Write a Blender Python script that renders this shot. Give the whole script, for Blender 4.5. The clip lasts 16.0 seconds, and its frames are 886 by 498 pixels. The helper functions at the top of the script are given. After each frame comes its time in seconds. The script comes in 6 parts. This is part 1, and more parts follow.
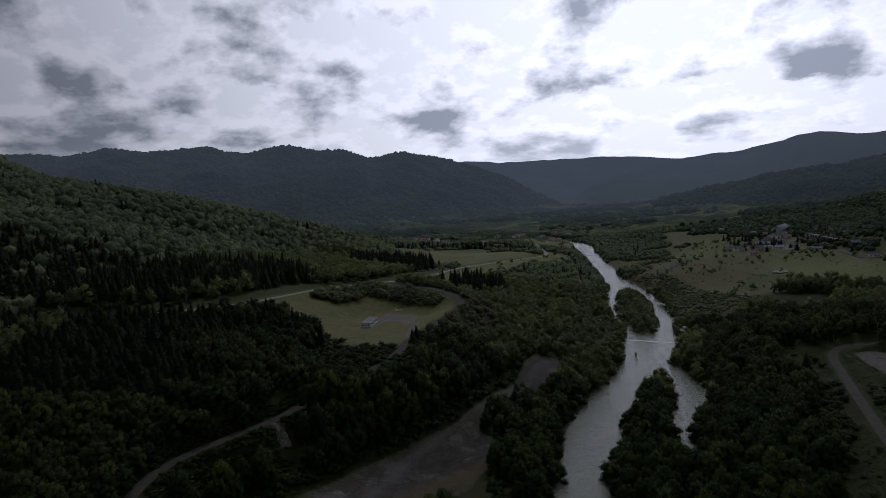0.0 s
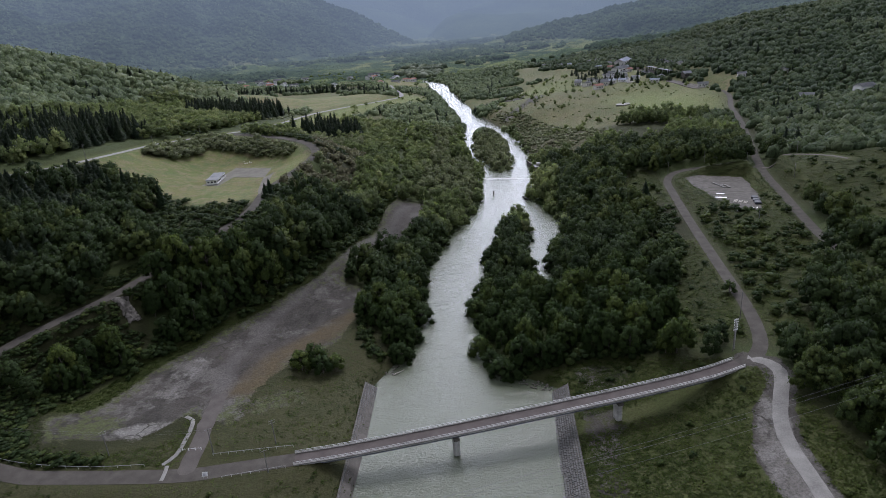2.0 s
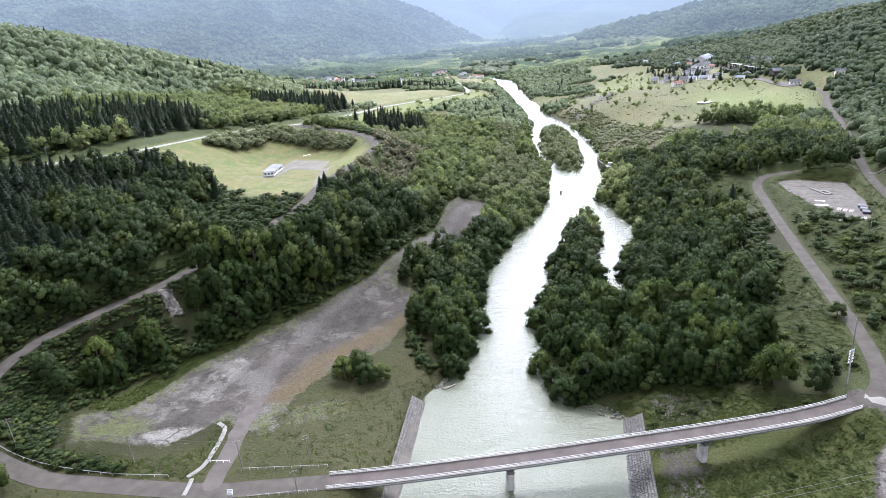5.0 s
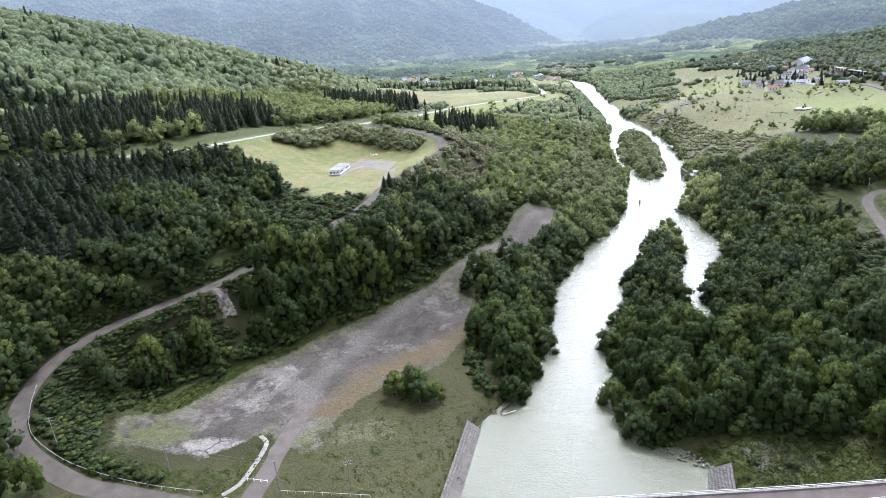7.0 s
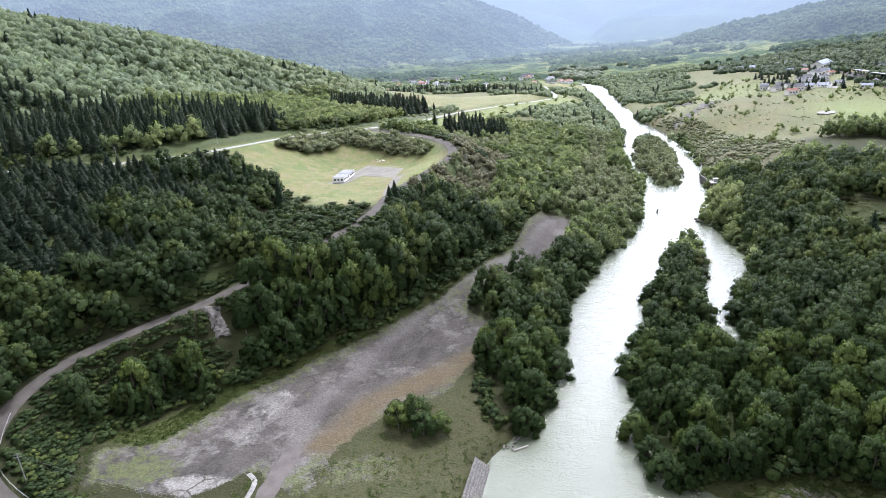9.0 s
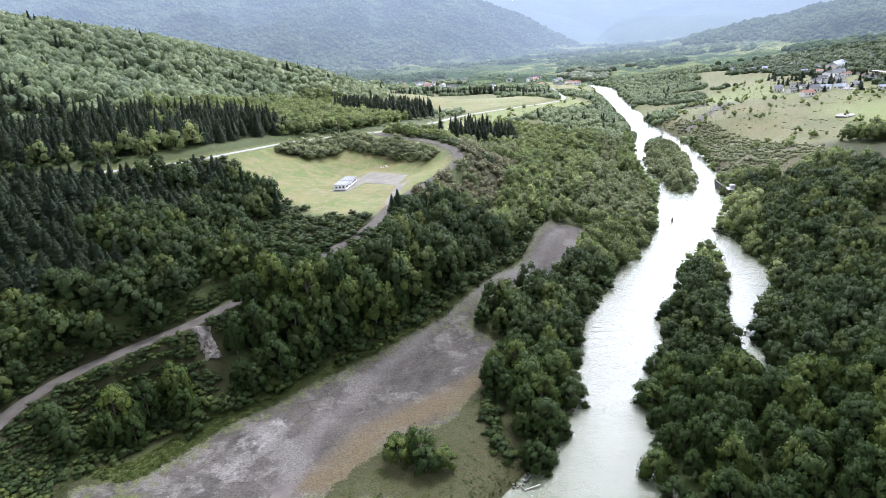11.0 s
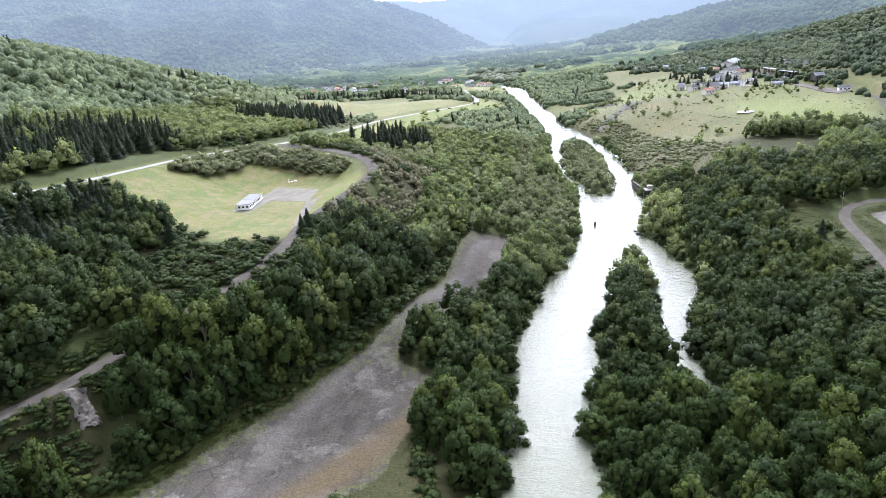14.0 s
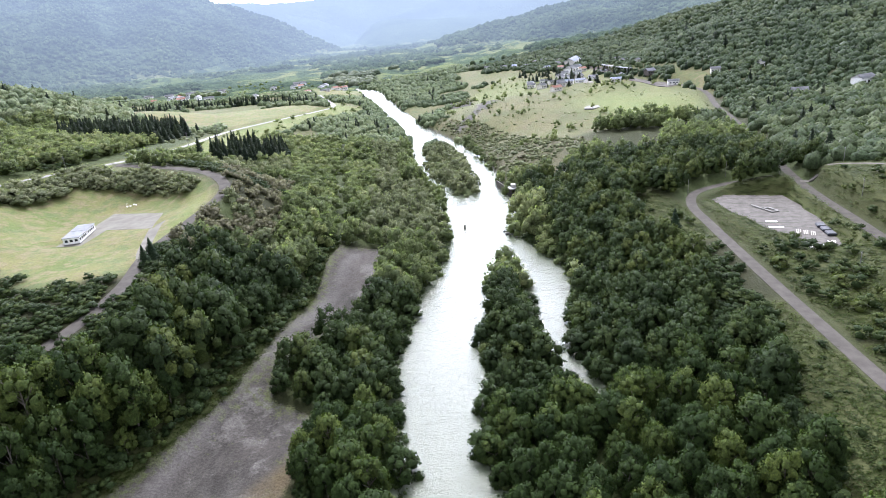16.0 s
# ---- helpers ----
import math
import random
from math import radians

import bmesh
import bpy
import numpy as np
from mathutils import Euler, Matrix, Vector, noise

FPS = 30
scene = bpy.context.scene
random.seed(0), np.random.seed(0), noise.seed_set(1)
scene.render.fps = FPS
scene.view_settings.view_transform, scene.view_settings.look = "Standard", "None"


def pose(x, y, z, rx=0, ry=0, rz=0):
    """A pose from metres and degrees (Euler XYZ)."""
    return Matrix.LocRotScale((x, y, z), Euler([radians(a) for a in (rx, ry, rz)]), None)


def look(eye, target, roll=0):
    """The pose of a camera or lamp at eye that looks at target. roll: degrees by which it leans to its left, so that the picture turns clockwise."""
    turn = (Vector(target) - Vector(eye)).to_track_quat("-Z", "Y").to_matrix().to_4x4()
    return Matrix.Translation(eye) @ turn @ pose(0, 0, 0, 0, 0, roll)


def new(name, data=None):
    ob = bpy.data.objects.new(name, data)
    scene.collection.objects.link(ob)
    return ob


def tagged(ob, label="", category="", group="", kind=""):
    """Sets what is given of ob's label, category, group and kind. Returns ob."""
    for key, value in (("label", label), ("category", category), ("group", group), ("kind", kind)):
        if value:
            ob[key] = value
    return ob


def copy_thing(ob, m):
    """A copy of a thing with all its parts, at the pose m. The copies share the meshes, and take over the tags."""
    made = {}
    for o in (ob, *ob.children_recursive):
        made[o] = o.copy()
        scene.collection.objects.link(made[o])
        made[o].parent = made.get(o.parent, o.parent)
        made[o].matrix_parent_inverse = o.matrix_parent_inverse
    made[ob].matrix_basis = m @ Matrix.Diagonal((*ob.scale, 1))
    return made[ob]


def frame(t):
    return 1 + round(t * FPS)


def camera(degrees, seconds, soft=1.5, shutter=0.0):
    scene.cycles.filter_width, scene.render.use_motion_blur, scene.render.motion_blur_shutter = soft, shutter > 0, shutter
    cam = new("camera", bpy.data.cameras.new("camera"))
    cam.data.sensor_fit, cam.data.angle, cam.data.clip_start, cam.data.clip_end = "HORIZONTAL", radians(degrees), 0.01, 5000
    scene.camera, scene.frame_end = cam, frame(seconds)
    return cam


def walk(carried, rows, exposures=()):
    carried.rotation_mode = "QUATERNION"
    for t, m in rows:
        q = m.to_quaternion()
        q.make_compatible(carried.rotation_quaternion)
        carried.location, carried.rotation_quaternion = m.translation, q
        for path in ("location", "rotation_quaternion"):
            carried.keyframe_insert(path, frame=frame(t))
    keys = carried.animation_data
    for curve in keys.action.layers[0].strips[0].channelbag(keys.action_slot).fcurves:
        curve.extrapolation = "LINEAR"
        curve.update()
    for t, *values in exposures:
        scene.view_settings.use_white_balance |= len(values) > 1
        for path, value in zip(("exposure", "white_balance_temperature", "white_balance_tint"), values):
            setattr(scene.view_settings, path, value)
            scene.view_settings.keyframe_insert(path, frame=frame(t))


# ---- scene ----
cam = camera(71.7, 16.0, soft=0.5)
PATH = [
    (0, (8.435, 8.173, 115.037), (7.807, 10.062, 114.851), -3.6),
    (0.5, (7.798, 11.035, 114.819), (7.316, 12.961, 114.58), -3.9),
    (1, (7.151, 13.954, 114.425), (6.856, 15.899, 114.066), -4.1),
    (1.5, (6.47, 17.072, 113.834), (6.236, 18.961, 113.22), -4.4),
    (2, (5.904, 20.559, 113.091), (5.704, 22.421, 112.387), -4.5),
    (2.5, (5.542, 23.867, 112.055), (5.364, 25.729, 111.349), -4.6),
    (3, (5.271, 27.079, 110.848), (5.103, 28.942, 110.141), -4.7),
    (3.5, (5.076, 30.247, 109.575), (4.915, 32.111, 108.868), -4.6),
    (4, (4.877, 33.411, 108.398), (4.697, 35.275, 107.694), -4.6),
    (4.5, (4.629, 36.615, 107.412), (4.363, 38.47, 106.713), -4.6),
    (5, (4.232, 40.07, 106.674), (3.833, 41.904, 105.983), -4.5),
    (7.5, (0.971, 59.558, 103.094), (0.347, 61.337, 102.428), -4.3),
    (8, (0.063, 63.277, 102.91), (-0.572, 65.054, 102.247), -4.3),
    (8.5, (-0.926, 66.864, 102.868), (-1.567, 68.64, 102.207), -4.4),
    (9, (-1.9, 70.301, 102.864), (-2.545, 72.076, 102.205), -4.4),
    (11.5, (-6.816, 86.891, 103.138), (-7.488, 88.658, 102.485), -4.6),
    (12, (-7.838, 90.151, 103.191), (-8.515, 91.917, 102.54), -4.6),
    (12.5, (-8.774, 93.415, 103.256), (-9.432, 95.188, 102.605), -4.7),
    (13, (-9.638, 96.702, 103.299), (-10.279, 98.481, 102.648), -4.8),
    (13.5, (-10.351, 100.012, 103.332), (-10.97, 101.798, 102.68), -4.9),
    (14, (-11.002, 103.328, 103.376), (-11.419, 105.167, 102.707), -5.1),
    (14.5, (-11.799, 106.624, 103.447), (-12.004, 108.491, 102.761), -5.5),
    (15, (-12.339, 109.961, 103.509), (-12.433, 111.834, 102.814), -5.6),
    (15.5, (-12.669, 113.341, 103.546), (-12.701, 115.214, 102.848), -5.7),
    (16, (-12.886, 116.728, 103.582), (-12.883, 118.602, 102.881), -5.7),
]
EXPOSURES = [(0.0, -3.25, 5750, 19), (1.2, -3.4, 5750, 19), (1.5, -2.75, 5750, 19), (1.8, -1.9, 5750, 19), (2.1, -0.75, 5750, 19), (2.6, -0.28, 5750, 19), (3.5, 0.20, 5750, 19), (5.0, 0.46, 5750, 19), (16.0, 0.48, 5750, 19)]
walk(cam, [(t, look(eye, target, roll)) for t, eye, target, roll in PATH], EXPOSURES)

# ---- light: bright broken cloud with the sun ahead of the camera ----
SUN_AZ, SUN_EL = radians(2), radians(55)
SUN_DIR = Vector((math.sin(SUN_AZ) * math.cos(SUN_EL), math.cos(SUN_AZ) * math.cos(SUN_EL), math.sin(SUN_EL)))


def nd(tree, kind, **inputs):
    """A node with its inputs set, by name or by i<number>; values that are sockets are linked."""
    n = tree.nodes.new(kind)
    for key, value in inputs.items():
        sock = n.inputs[int(key[1:])] if key[0] == "i" and key[1:].isdigit() else n.inputs[key.replace("_", " ")]
        if isinstance(value, bpy.types.NodeSocket):
            tree.links.new(value, sock)
        else:
            sock.default_value = value
    return n


def mth(tree, op, a, b=0.0, c=0.0, clamp=False):
    n = nd(tree, "ShaderNodeMath", i0=a, i1=b, i2=c)
    n.operation, n.use_clamp = op, clamp
    return n.outputs[0]


def ramp(tree, fac, stops, mode="LINEAR"):
    n = nd(tree, "ShaderNodeValToRGB", Fac=fac)
    n.color_ramp.interpolation = mode
    el = n.color_ramp.elements
    while len(el) < len(stops):
        el.new(0.5)
    for e, (p, c) in zip(el, stops):
        e.position = p
        e.color = (*c, 1) if isinstance(c, tuple) else (c, c, c, 1)
    return n.outputs[0]


def mix(tree, fac, a, b, blend="MIX"):
    n = tree.nodes.new("ShaderNodeMix")
    n.data_type, n.blend_type = "RGBA", blend
    for sock, v in ((n.inputs[0], fac), (n.inputs[6], a), (n.inputs[7], b)):
        if isinstance(v, bpy.types.NodeSocket):
            tree.links.new(v, sock)
        else:
            sock.default_value = v if not isinstance(v, tuple) else (*v, 1) if len(v) == 3 else v
    return n.outputs[2]


def build_world():
    world = bpy.data.worlds.new("sky")
    scene.world = world
    world.use_nodes = True
    tr = world.node_tree
    tr.nodes.clear()
    way = nd(tr, "ShaderNodeTexCoord").outputs["Generated"]
    sep = nd(tr, "ShaderNodeSeparateXYZ", Vector=way)
    up = mth(tr, "MAXIMUM", sep.outputs[2], 0.0)
    # clouds seen from the side: laid out by bearing and height, long and flat low down
    bearing = mth(tr, "ARCTAN2", sep.outputs[0], sep.outputs[1])
    tall = mth(tr, "POWER", mth(tr, "ADD", up, 0.02), 0.6)
    flat = nd(tr, "ShaderNodeCombineXYZ", X=mth(tr, "MULTIPLY", bearing, 6.6), Y=4.3, Z=mth(tr, "MULTIPLY", tall, 10.5)).outputs[0]
    big = nd(tr, "ShaderNodeTexNoise", Vector=flat, Scale=1.25, Detail=12.0, Roughness=0.58, Distortion=0.05).outputs[0]
    # the same field a step higher up: where it grows upward we look at a shaded base
    step = nd(tr, "ShaderNodeVectorMath", i0=flat, i1=(0.0, 0.0, 0.17)).outputs[0]
    lit = nd(tr, "ShaderNodeTexNoise", Vector=step, Scale=1.25, Detail=9.0, Roughness=0.55, Distortion=0.05).outputs[0]
    cover = ramp(tr, big, [(0.44, 0.0), (0.50, 1.0)])
    thick = ramp(tr, lit, [(0.48, 0.0), (0.64, 1.0)])
    cloud = mix(tr, thick, (1.0, 1.0, 1.0), (0.32, 0.35, 0.38))
    sky = nd(tr, "ShaderNodeTexSky")
    sky.sky_type, sky.sun_disc = "NISHITA", False
    sky.sun_elevation, sky.sun_rotation = SUN_EL, SUN_AZ
    sky.air_density, sky.dust_density = 1.0, 3.0
    blue = mix(tr, 1.0, sky.outputs[0], (0.085, 0.085, 0.085), "MULTIPLY")
    veil = mix(tr, 0.85, blue, (0.95, 0.96, 0.955))
    both = mix(tr, cover, veil, cloud)
    # thin bright haze low down, and the glow of the sun behind the cloud
    low = ramp(tr, up, [(0.0, 1.0), (0.10, 0.0)])
    both = mix(tr, mth(tr, "MULTIPLY", low, 0.5), both, (0.88, 0.90, 0.92))
    near = nd(tr, "ShaderNodeVectorMath", i0=way, i1=tuple(SUN_DIR))
    near.operation = "DOT_PRODUCT"
    dot = mth(tr, "MAXIMUM", near.outputs["Value"], 0.0)
    glow = mth(tr, "ADD", mth(tr, "MULTIPLY", mth(tr, "POWER", dot, 3.0), GLOW_WIDE), mth(tr, "MULTIPLY", mth(tr, "POWER", dot, 40.0), GLOW_CORE))
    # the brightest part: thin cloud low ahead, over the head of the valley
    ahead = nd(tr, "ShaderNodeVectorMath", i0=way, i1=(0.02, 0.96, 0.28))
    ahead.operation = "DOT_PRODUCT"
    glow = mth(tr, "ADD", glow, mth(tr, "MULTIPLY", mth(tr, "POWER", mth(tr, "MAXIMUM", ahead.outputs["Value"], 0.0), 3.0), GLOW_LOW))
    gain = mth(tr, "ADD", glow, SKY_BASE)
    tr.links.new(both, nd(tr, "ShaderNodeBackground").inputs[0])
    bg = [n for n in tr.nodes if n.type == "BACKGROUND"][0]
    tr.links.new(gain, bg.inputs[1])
    out = tr.nodes.new("ShaderNodeOutputWorld")
    tr.links.new(bg.outputs[0], out.inputs[0])


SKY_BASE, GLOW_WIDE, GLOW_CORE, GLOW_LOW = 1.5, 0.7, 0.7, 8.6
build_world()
sun = new("sun", bpy.data.lights.new("sun", "SUN"))
sun.data.energy, sun.data.angle, sun.data.color = 3.9, radians(14.0), (1.0, 0.96, 0.90)
sun.matrix_world = look(SUN_DIR * 900, (0, 0, 0))


# ---- materials ----
def material(name, rough=0.8, metal=0.0, spec=0.5):
    m = bpy.data.materials.new(name)
    m.use_nodes = True
    tr = m.node_tree
    bsdf = tr.nodes["Principled BSDF"]
    bsdf.inputs["Roughness"].default_value = rough
    bsdf.inputs["Metallic"].default_value = metal
    bsdf.inputs["Specular IOR Level"].default_value = spec
    return m, tr, bsdf


def attr(tr, name):
    n = tr.nodes.new("ShaderNodeAttribute")
    n.attribute_name = name
    return n.outputs["Fac"]


def place(tr):
    return nd(tr, "ShaderNodeTexCoord").outputs["Object"]


def noise_tex(tr, vec, scale, detail=4.0, rough=0.55):
    return nd(tr, "ShaderNodeTexNoise", Vector=vec, Scale=scale, Detail=detail, Roughness=rough).outputs[0]


def bump(tr, bsdf, height, strength=0.5, distance=0.1):
    tr.links.new(nd(tr, "ShaderNodeBump", Height=height, Strength=strength, Distance=distance).outputs[0], bsdf.inputs["Normal"])


def surface(name, dark, light, scale=0.6, fine=9.0, rough=0.85, metal=0.0, relief=0.3, spec=0.35, vary=0.0):
    """A worn surface: two colours mixed by a coarse and a fine noise."""
    m, tr, bsdf = material(name, rough, metal, spec)
    p = place(tr)
    a, b = noise_tex(tr, p, scale, 5.0), noise_tex(tr, p, fine, 3.0)
    fac = mth(tr, "ADD", mth(tr, "MULTIPLY", a, 0.65), mth(tr, "MULTIPLY", b, 0.35))
    col = ramp(tr, fac, [(0.36, dark), (0.64, light)])
    if vary:
        rnd = nd(tr, "ShaderNodeObjectInfo").outputs["Random"]
        col = mix(tr, 1.0, col, ramp(tr, rnd, [(0.0, 1 - vary), (1.0, 1.0)]), "MULTIPLY")
    tr.links.new(col, bsdf.inputs["Base Color"])
    bump(tr, bsdf, b, relief, 0.05)
    return m


def foliage(name, dark, mid, light, source="attribute", rough=0.6, grain=1.7, through_light=0.36):
    """Leaves: a tint for each plant, a little more for each leaf, and light that passes through them."""
    m, tr, bsdf = material(name, rough, 0.0, 0.06)
    if source == "attribute":
        plant = attr(tr, "leaf_tint")
    else:
        plant = mth(tr, "POWER", nd(tr, "ShaderNodeObjectInfo").outputs["Random"], 1.8)
    leaf = nd(tr, "ShaderNodeNewGeometry").outputs["Random Per Island"]
    fac = mth(tr, "ADD", mth(tr, "MULTIPLY", plant, 0.68), mth(tr, "MULTIPLY", leaf, 0.32))
    col = ramp(tr, fac, [(0.0, dark), (0.5, mid), (1.0, light)])
    tr.links.new(col, bsdf.inputs["Base Color"])
    p = place(tr)
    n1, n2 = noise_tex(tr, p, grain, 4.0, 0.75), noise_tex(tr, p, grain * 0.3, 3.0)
    # noise mottles the leaf colour, imitating fine shade between leaf clumps
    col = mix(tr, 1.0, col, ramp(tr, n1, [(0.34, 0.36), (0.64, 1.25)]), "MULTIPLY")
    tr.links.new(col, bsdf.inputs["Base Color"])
    bump(tr, bsdf, mth(tr, "ADD", n1, n2), 0.7, 0.6 / grain)
    thin = nd(tr, "ShaderNodeBsdfTranslucent", Color=mix(tr, 1.0, col, (1.1, 1.25, 0.7), "MULTIPLY"))
    both = nd(tr, "ShaderNodeMixShader", Fac=through_light)
    tr.links.new(bsdf.outputs[0], both.inputs[1])
    tr.links.new(thin.outputs[0], both.inputs[2])
    tr.links.new(both.outputs[0], tr.nodes["Material Output"].inputs[0])
    return m


def ground_material():
    m, tr, bsdf = material("ground_cover", 0.95, 0.0, 0.15)
    p = place(tr)
    bare = attr(tr, "bare")
    mead = attr(tr, "meadow")
    wood = attr(tr, "woodland")
    n1, n2, n3 = noise_tex(tr, p, 0.035, 6.0), noise_tex(tr, p, 0.22, 6.0, 0.65), noise_tex(tr, p, 1.6, 4.0, 0.7)
    # rough grass darkened to imitate cloud shade over the foreground
    grass = mix(tr, n2, (0.018, 0.021, 0.007), (0.031, 0.032, 0.012))
    lush = mix(tr, ramp(tr, n1, [(0.38, 0.0), (0.62, 1.0)]), (0.148, 0.140, 0.054), (0.094, 0.120, 0.033))
    dry = mix(tr, ramp(tr, n2, [(0.46, 0.0), (0.60, 1.0)]), lush, (0.160, 0.138, 0.074))
    dry = mix(tr, ramp(tr, noise_tex(tr, p, 0.09, 8.0, 0.72), [(0.50, 0.0), (0.60, 0.8)]), dry, mix(tr, n3, (0.070, 0.098, 0.034), (0.115, 0.140, 0.050)))
    grass = mix(tr, mead, grass, dry)
    heath = mix(tr, ramp(tr, n2, [(0.40, 0.0), (0.60, 1.0)]), (0.092, 0.080, 0.042), (0.050, 0.055, 0.023))
    grass = mix(tr, mth(tr, "MULTIPLY", attr(tr, "heath"), ramp(tr, n1, [(0.36, 0.45), (0.60, 1.0)])), grass, heath)
    grass = mix(tr, attr(tr, "sward"), grass, mix(tr, n2, (0.100, 0.140, 0.034), (0.145, 0.172, 0.050)))
    under = mix(tr, n2, (0.030, 0.042, 0.014), (0.06, 0.075, 0.024))
    grass = mix(tr, wood, grass, under)
    n4 = noise_tex(tr, p, 7.0, 3.0, 0.7)
    streak = noise_tex(tr, nd(tr, "ShaderNodeMapping", Vector=p, Rotation=(0, 0, radians(28)), Scale=(0.16, 0.035, 1.0)).outputs[0], 1.0, 8.0, 0.7)
    earth = mix(tr, ramp(tr, streak, [(0.40, 0.0), (0.62, 1.0)]), (0.042, 0.038, 0.032), (0.076, 0.070, 0.060))
    crust = mth(tr, "ADD", attr(tr, "crust"), mth(tr, "MULTIPLY", mth(tr, "SUBTRACT", noise_tex(tr, p, 0.13, 8.0, 0.72), 0.5), 2.6))
    earth = mix(tr, ramp(tr, crust, [(0.42, 0.0), (0.80, 0.9)]), earth, mix(tr, n3, (0.165, 0.157, 0.142), (0.270, 0.258, 0.235)))
    earth = mix(tr, ramp(tr, n1, [(0.48, 0.0), (0.60, 0.55)]), earth, (0.095, 0.084, 0.073))
    warp = nd(tr, "ShaderNodeVectorMath", i0=p, i1=nd(tr, "ShaderNodeVectorMath", i0=nd(tr, "ShaderNodeTexNoise", Vector=p, Scale=0.25, Detail=4.0).outputs["Color"], i1=(5.0, 5.0, 0.0)).outputs[0]).outputs[0]
    for n in tr.nodes:
        if n.type == "VECT_MATH" and n.inputs[1].default_value[0] == 5.0:
            n.operation = "MULTIPLY"
    crack = nd(tr, "ShaderNodeTexVoronoi", Vector=warp, Scale=0.13)
    crack.feature = "DISTANCE_TO_EDGE"
    seam = mth(tr, "MULTIPLY", ramp(tr, crack.outputs["Distance"], [(0.012, 1.0), (0.05, 0.0)]), ramp(tr, noise_tex(tr, p, 0.06, 3.0), [(0.46, 0.0), (0.58, 0.9)]))
    earth = mix(tr, seam, earth, (0.042, 0.040, 0.030))
    blotch = noise_tex(tr, warp, 0.075, 7.0, 0.62)
    earth = mix(tr, ramp(tr, blotch, [(0.52, 0.0), (0.60, 0.75)]), earth, mix(tr, n3, (0.108, 0.100, 0.089), (0.165, 0.155, 0.139)))
    weedy = noise_tex(tr, p, 0.42, 6.0, 0.75)
    earth = mix(tr, ramp(tr, mth(tr, "ADD", weedy, mth(tr, "MULTIPLY", attr(tr, "weedy"), 0.22)), [(0.60, 0.0), (0.72, 0.85)]), earth, mix(tr, n3, (0.060, 0.075, 0.026), (0.105, 0.115, 0.045)))
    rill = nd(tr, "ShaderNodeTexNoise", Vector=nd(tr, "ShaderNodeMapping", Vector=p, Rotation=(0, 0, radians(-24)), Scale=(1.0, 0.22, 1.0)).outputs[0], Scale=0.33, Detail=6.0, Roughness=0.6, Distortion=1.2).outputs[0]
    earth = mix(tr, ramp(tr, rill, [(0.485, 0.0), (0.50, 0.6), (0.515, 0.0)]), earth, (0.070, 0.062, 0.052))
    earth = mix(tr, 1.0, earth, ramp(tr, n4, [(0.3, 0.72), (0.7, 1.0)]), "MULTIPLY")
    sand = attr(tr, "ochre")
    earth = mix(tr, mth(tr, "MULTIPLY", sand, ramp(tr, n2, [(0.3, 0.6), (0.55, 1.0)])), earth, mix(tr, n3, (0.070, 0.054, 0.029), (0.092, 0.073, 0.041)))
    earth = mix(tr, attr(tr, "track"), earth, mix(tr, n3, (0.088, 0.081, 0.074), (0.112, 0.104, 0.096)))
    edge = mth(tr, "ADD", bare, mth(tr, "MULTIPLY", mth(tr, "SUBTRACT", mth(tr, "ADD", mth(tr, "MULTIPLY", n2, 0.6), mth(tr, "MULTIPLY", n3, 0.4)), 0.5), 1.3))
    col = mix(tr, ramp(tr, edge, [(0.42, 0.0), (0.56, 1.0)]), grass, earth)
    col = mix(tr, 0.4, col, mix(tr, ramp(tr, n3, [(0.3, 0.45), (0.7, 1.3)]), (0, 0, 0), col), "MIX")
    col = mix(tr, 1.0, col, ramp(tr, n3, [(0.25, 0.68), (0.75, 1.0)]), "MULTIPLY")
    tr.links.new(col, bsdf.inputs["Base Color"])
    bump(tr, bsdf, mth(tr, "ADD", n3, mth(tr, "MULTIPLY", n2, 2.0)), 0.6, 0.5)
    return m


def water_material():
    m, tr, bsdf = material("river_water", 0.09, 0.0, 0.5)
    bsdf.inputs["IOR"].default_value = 1.33
    p = place(tr)
    far = noise_tex(tr, p, 0.03, 3.0)
    tr.links.new(mix(tr, far, (0.058, 0.069, 0.042), (0.078, 0.090, 0.057)), bsdf.inputs["Base Color"])
    stretch = nd(tr, "ShaderNodeMapping", Vector=p, Scale=(0.6, 1.0, 1.0)).outputs[0]
    small, wide = noise_tex(tr, stretch, 1.5, 5.0, 0.68), noise_tex(tr, stretch, 0.25, 3.0, 0.5)
    bump(tr, bsdf, mth(tr, "ADD", small, mth(tr, "MULTIPLY", wide, 1.3)), 0.75, 0.33)
    return m


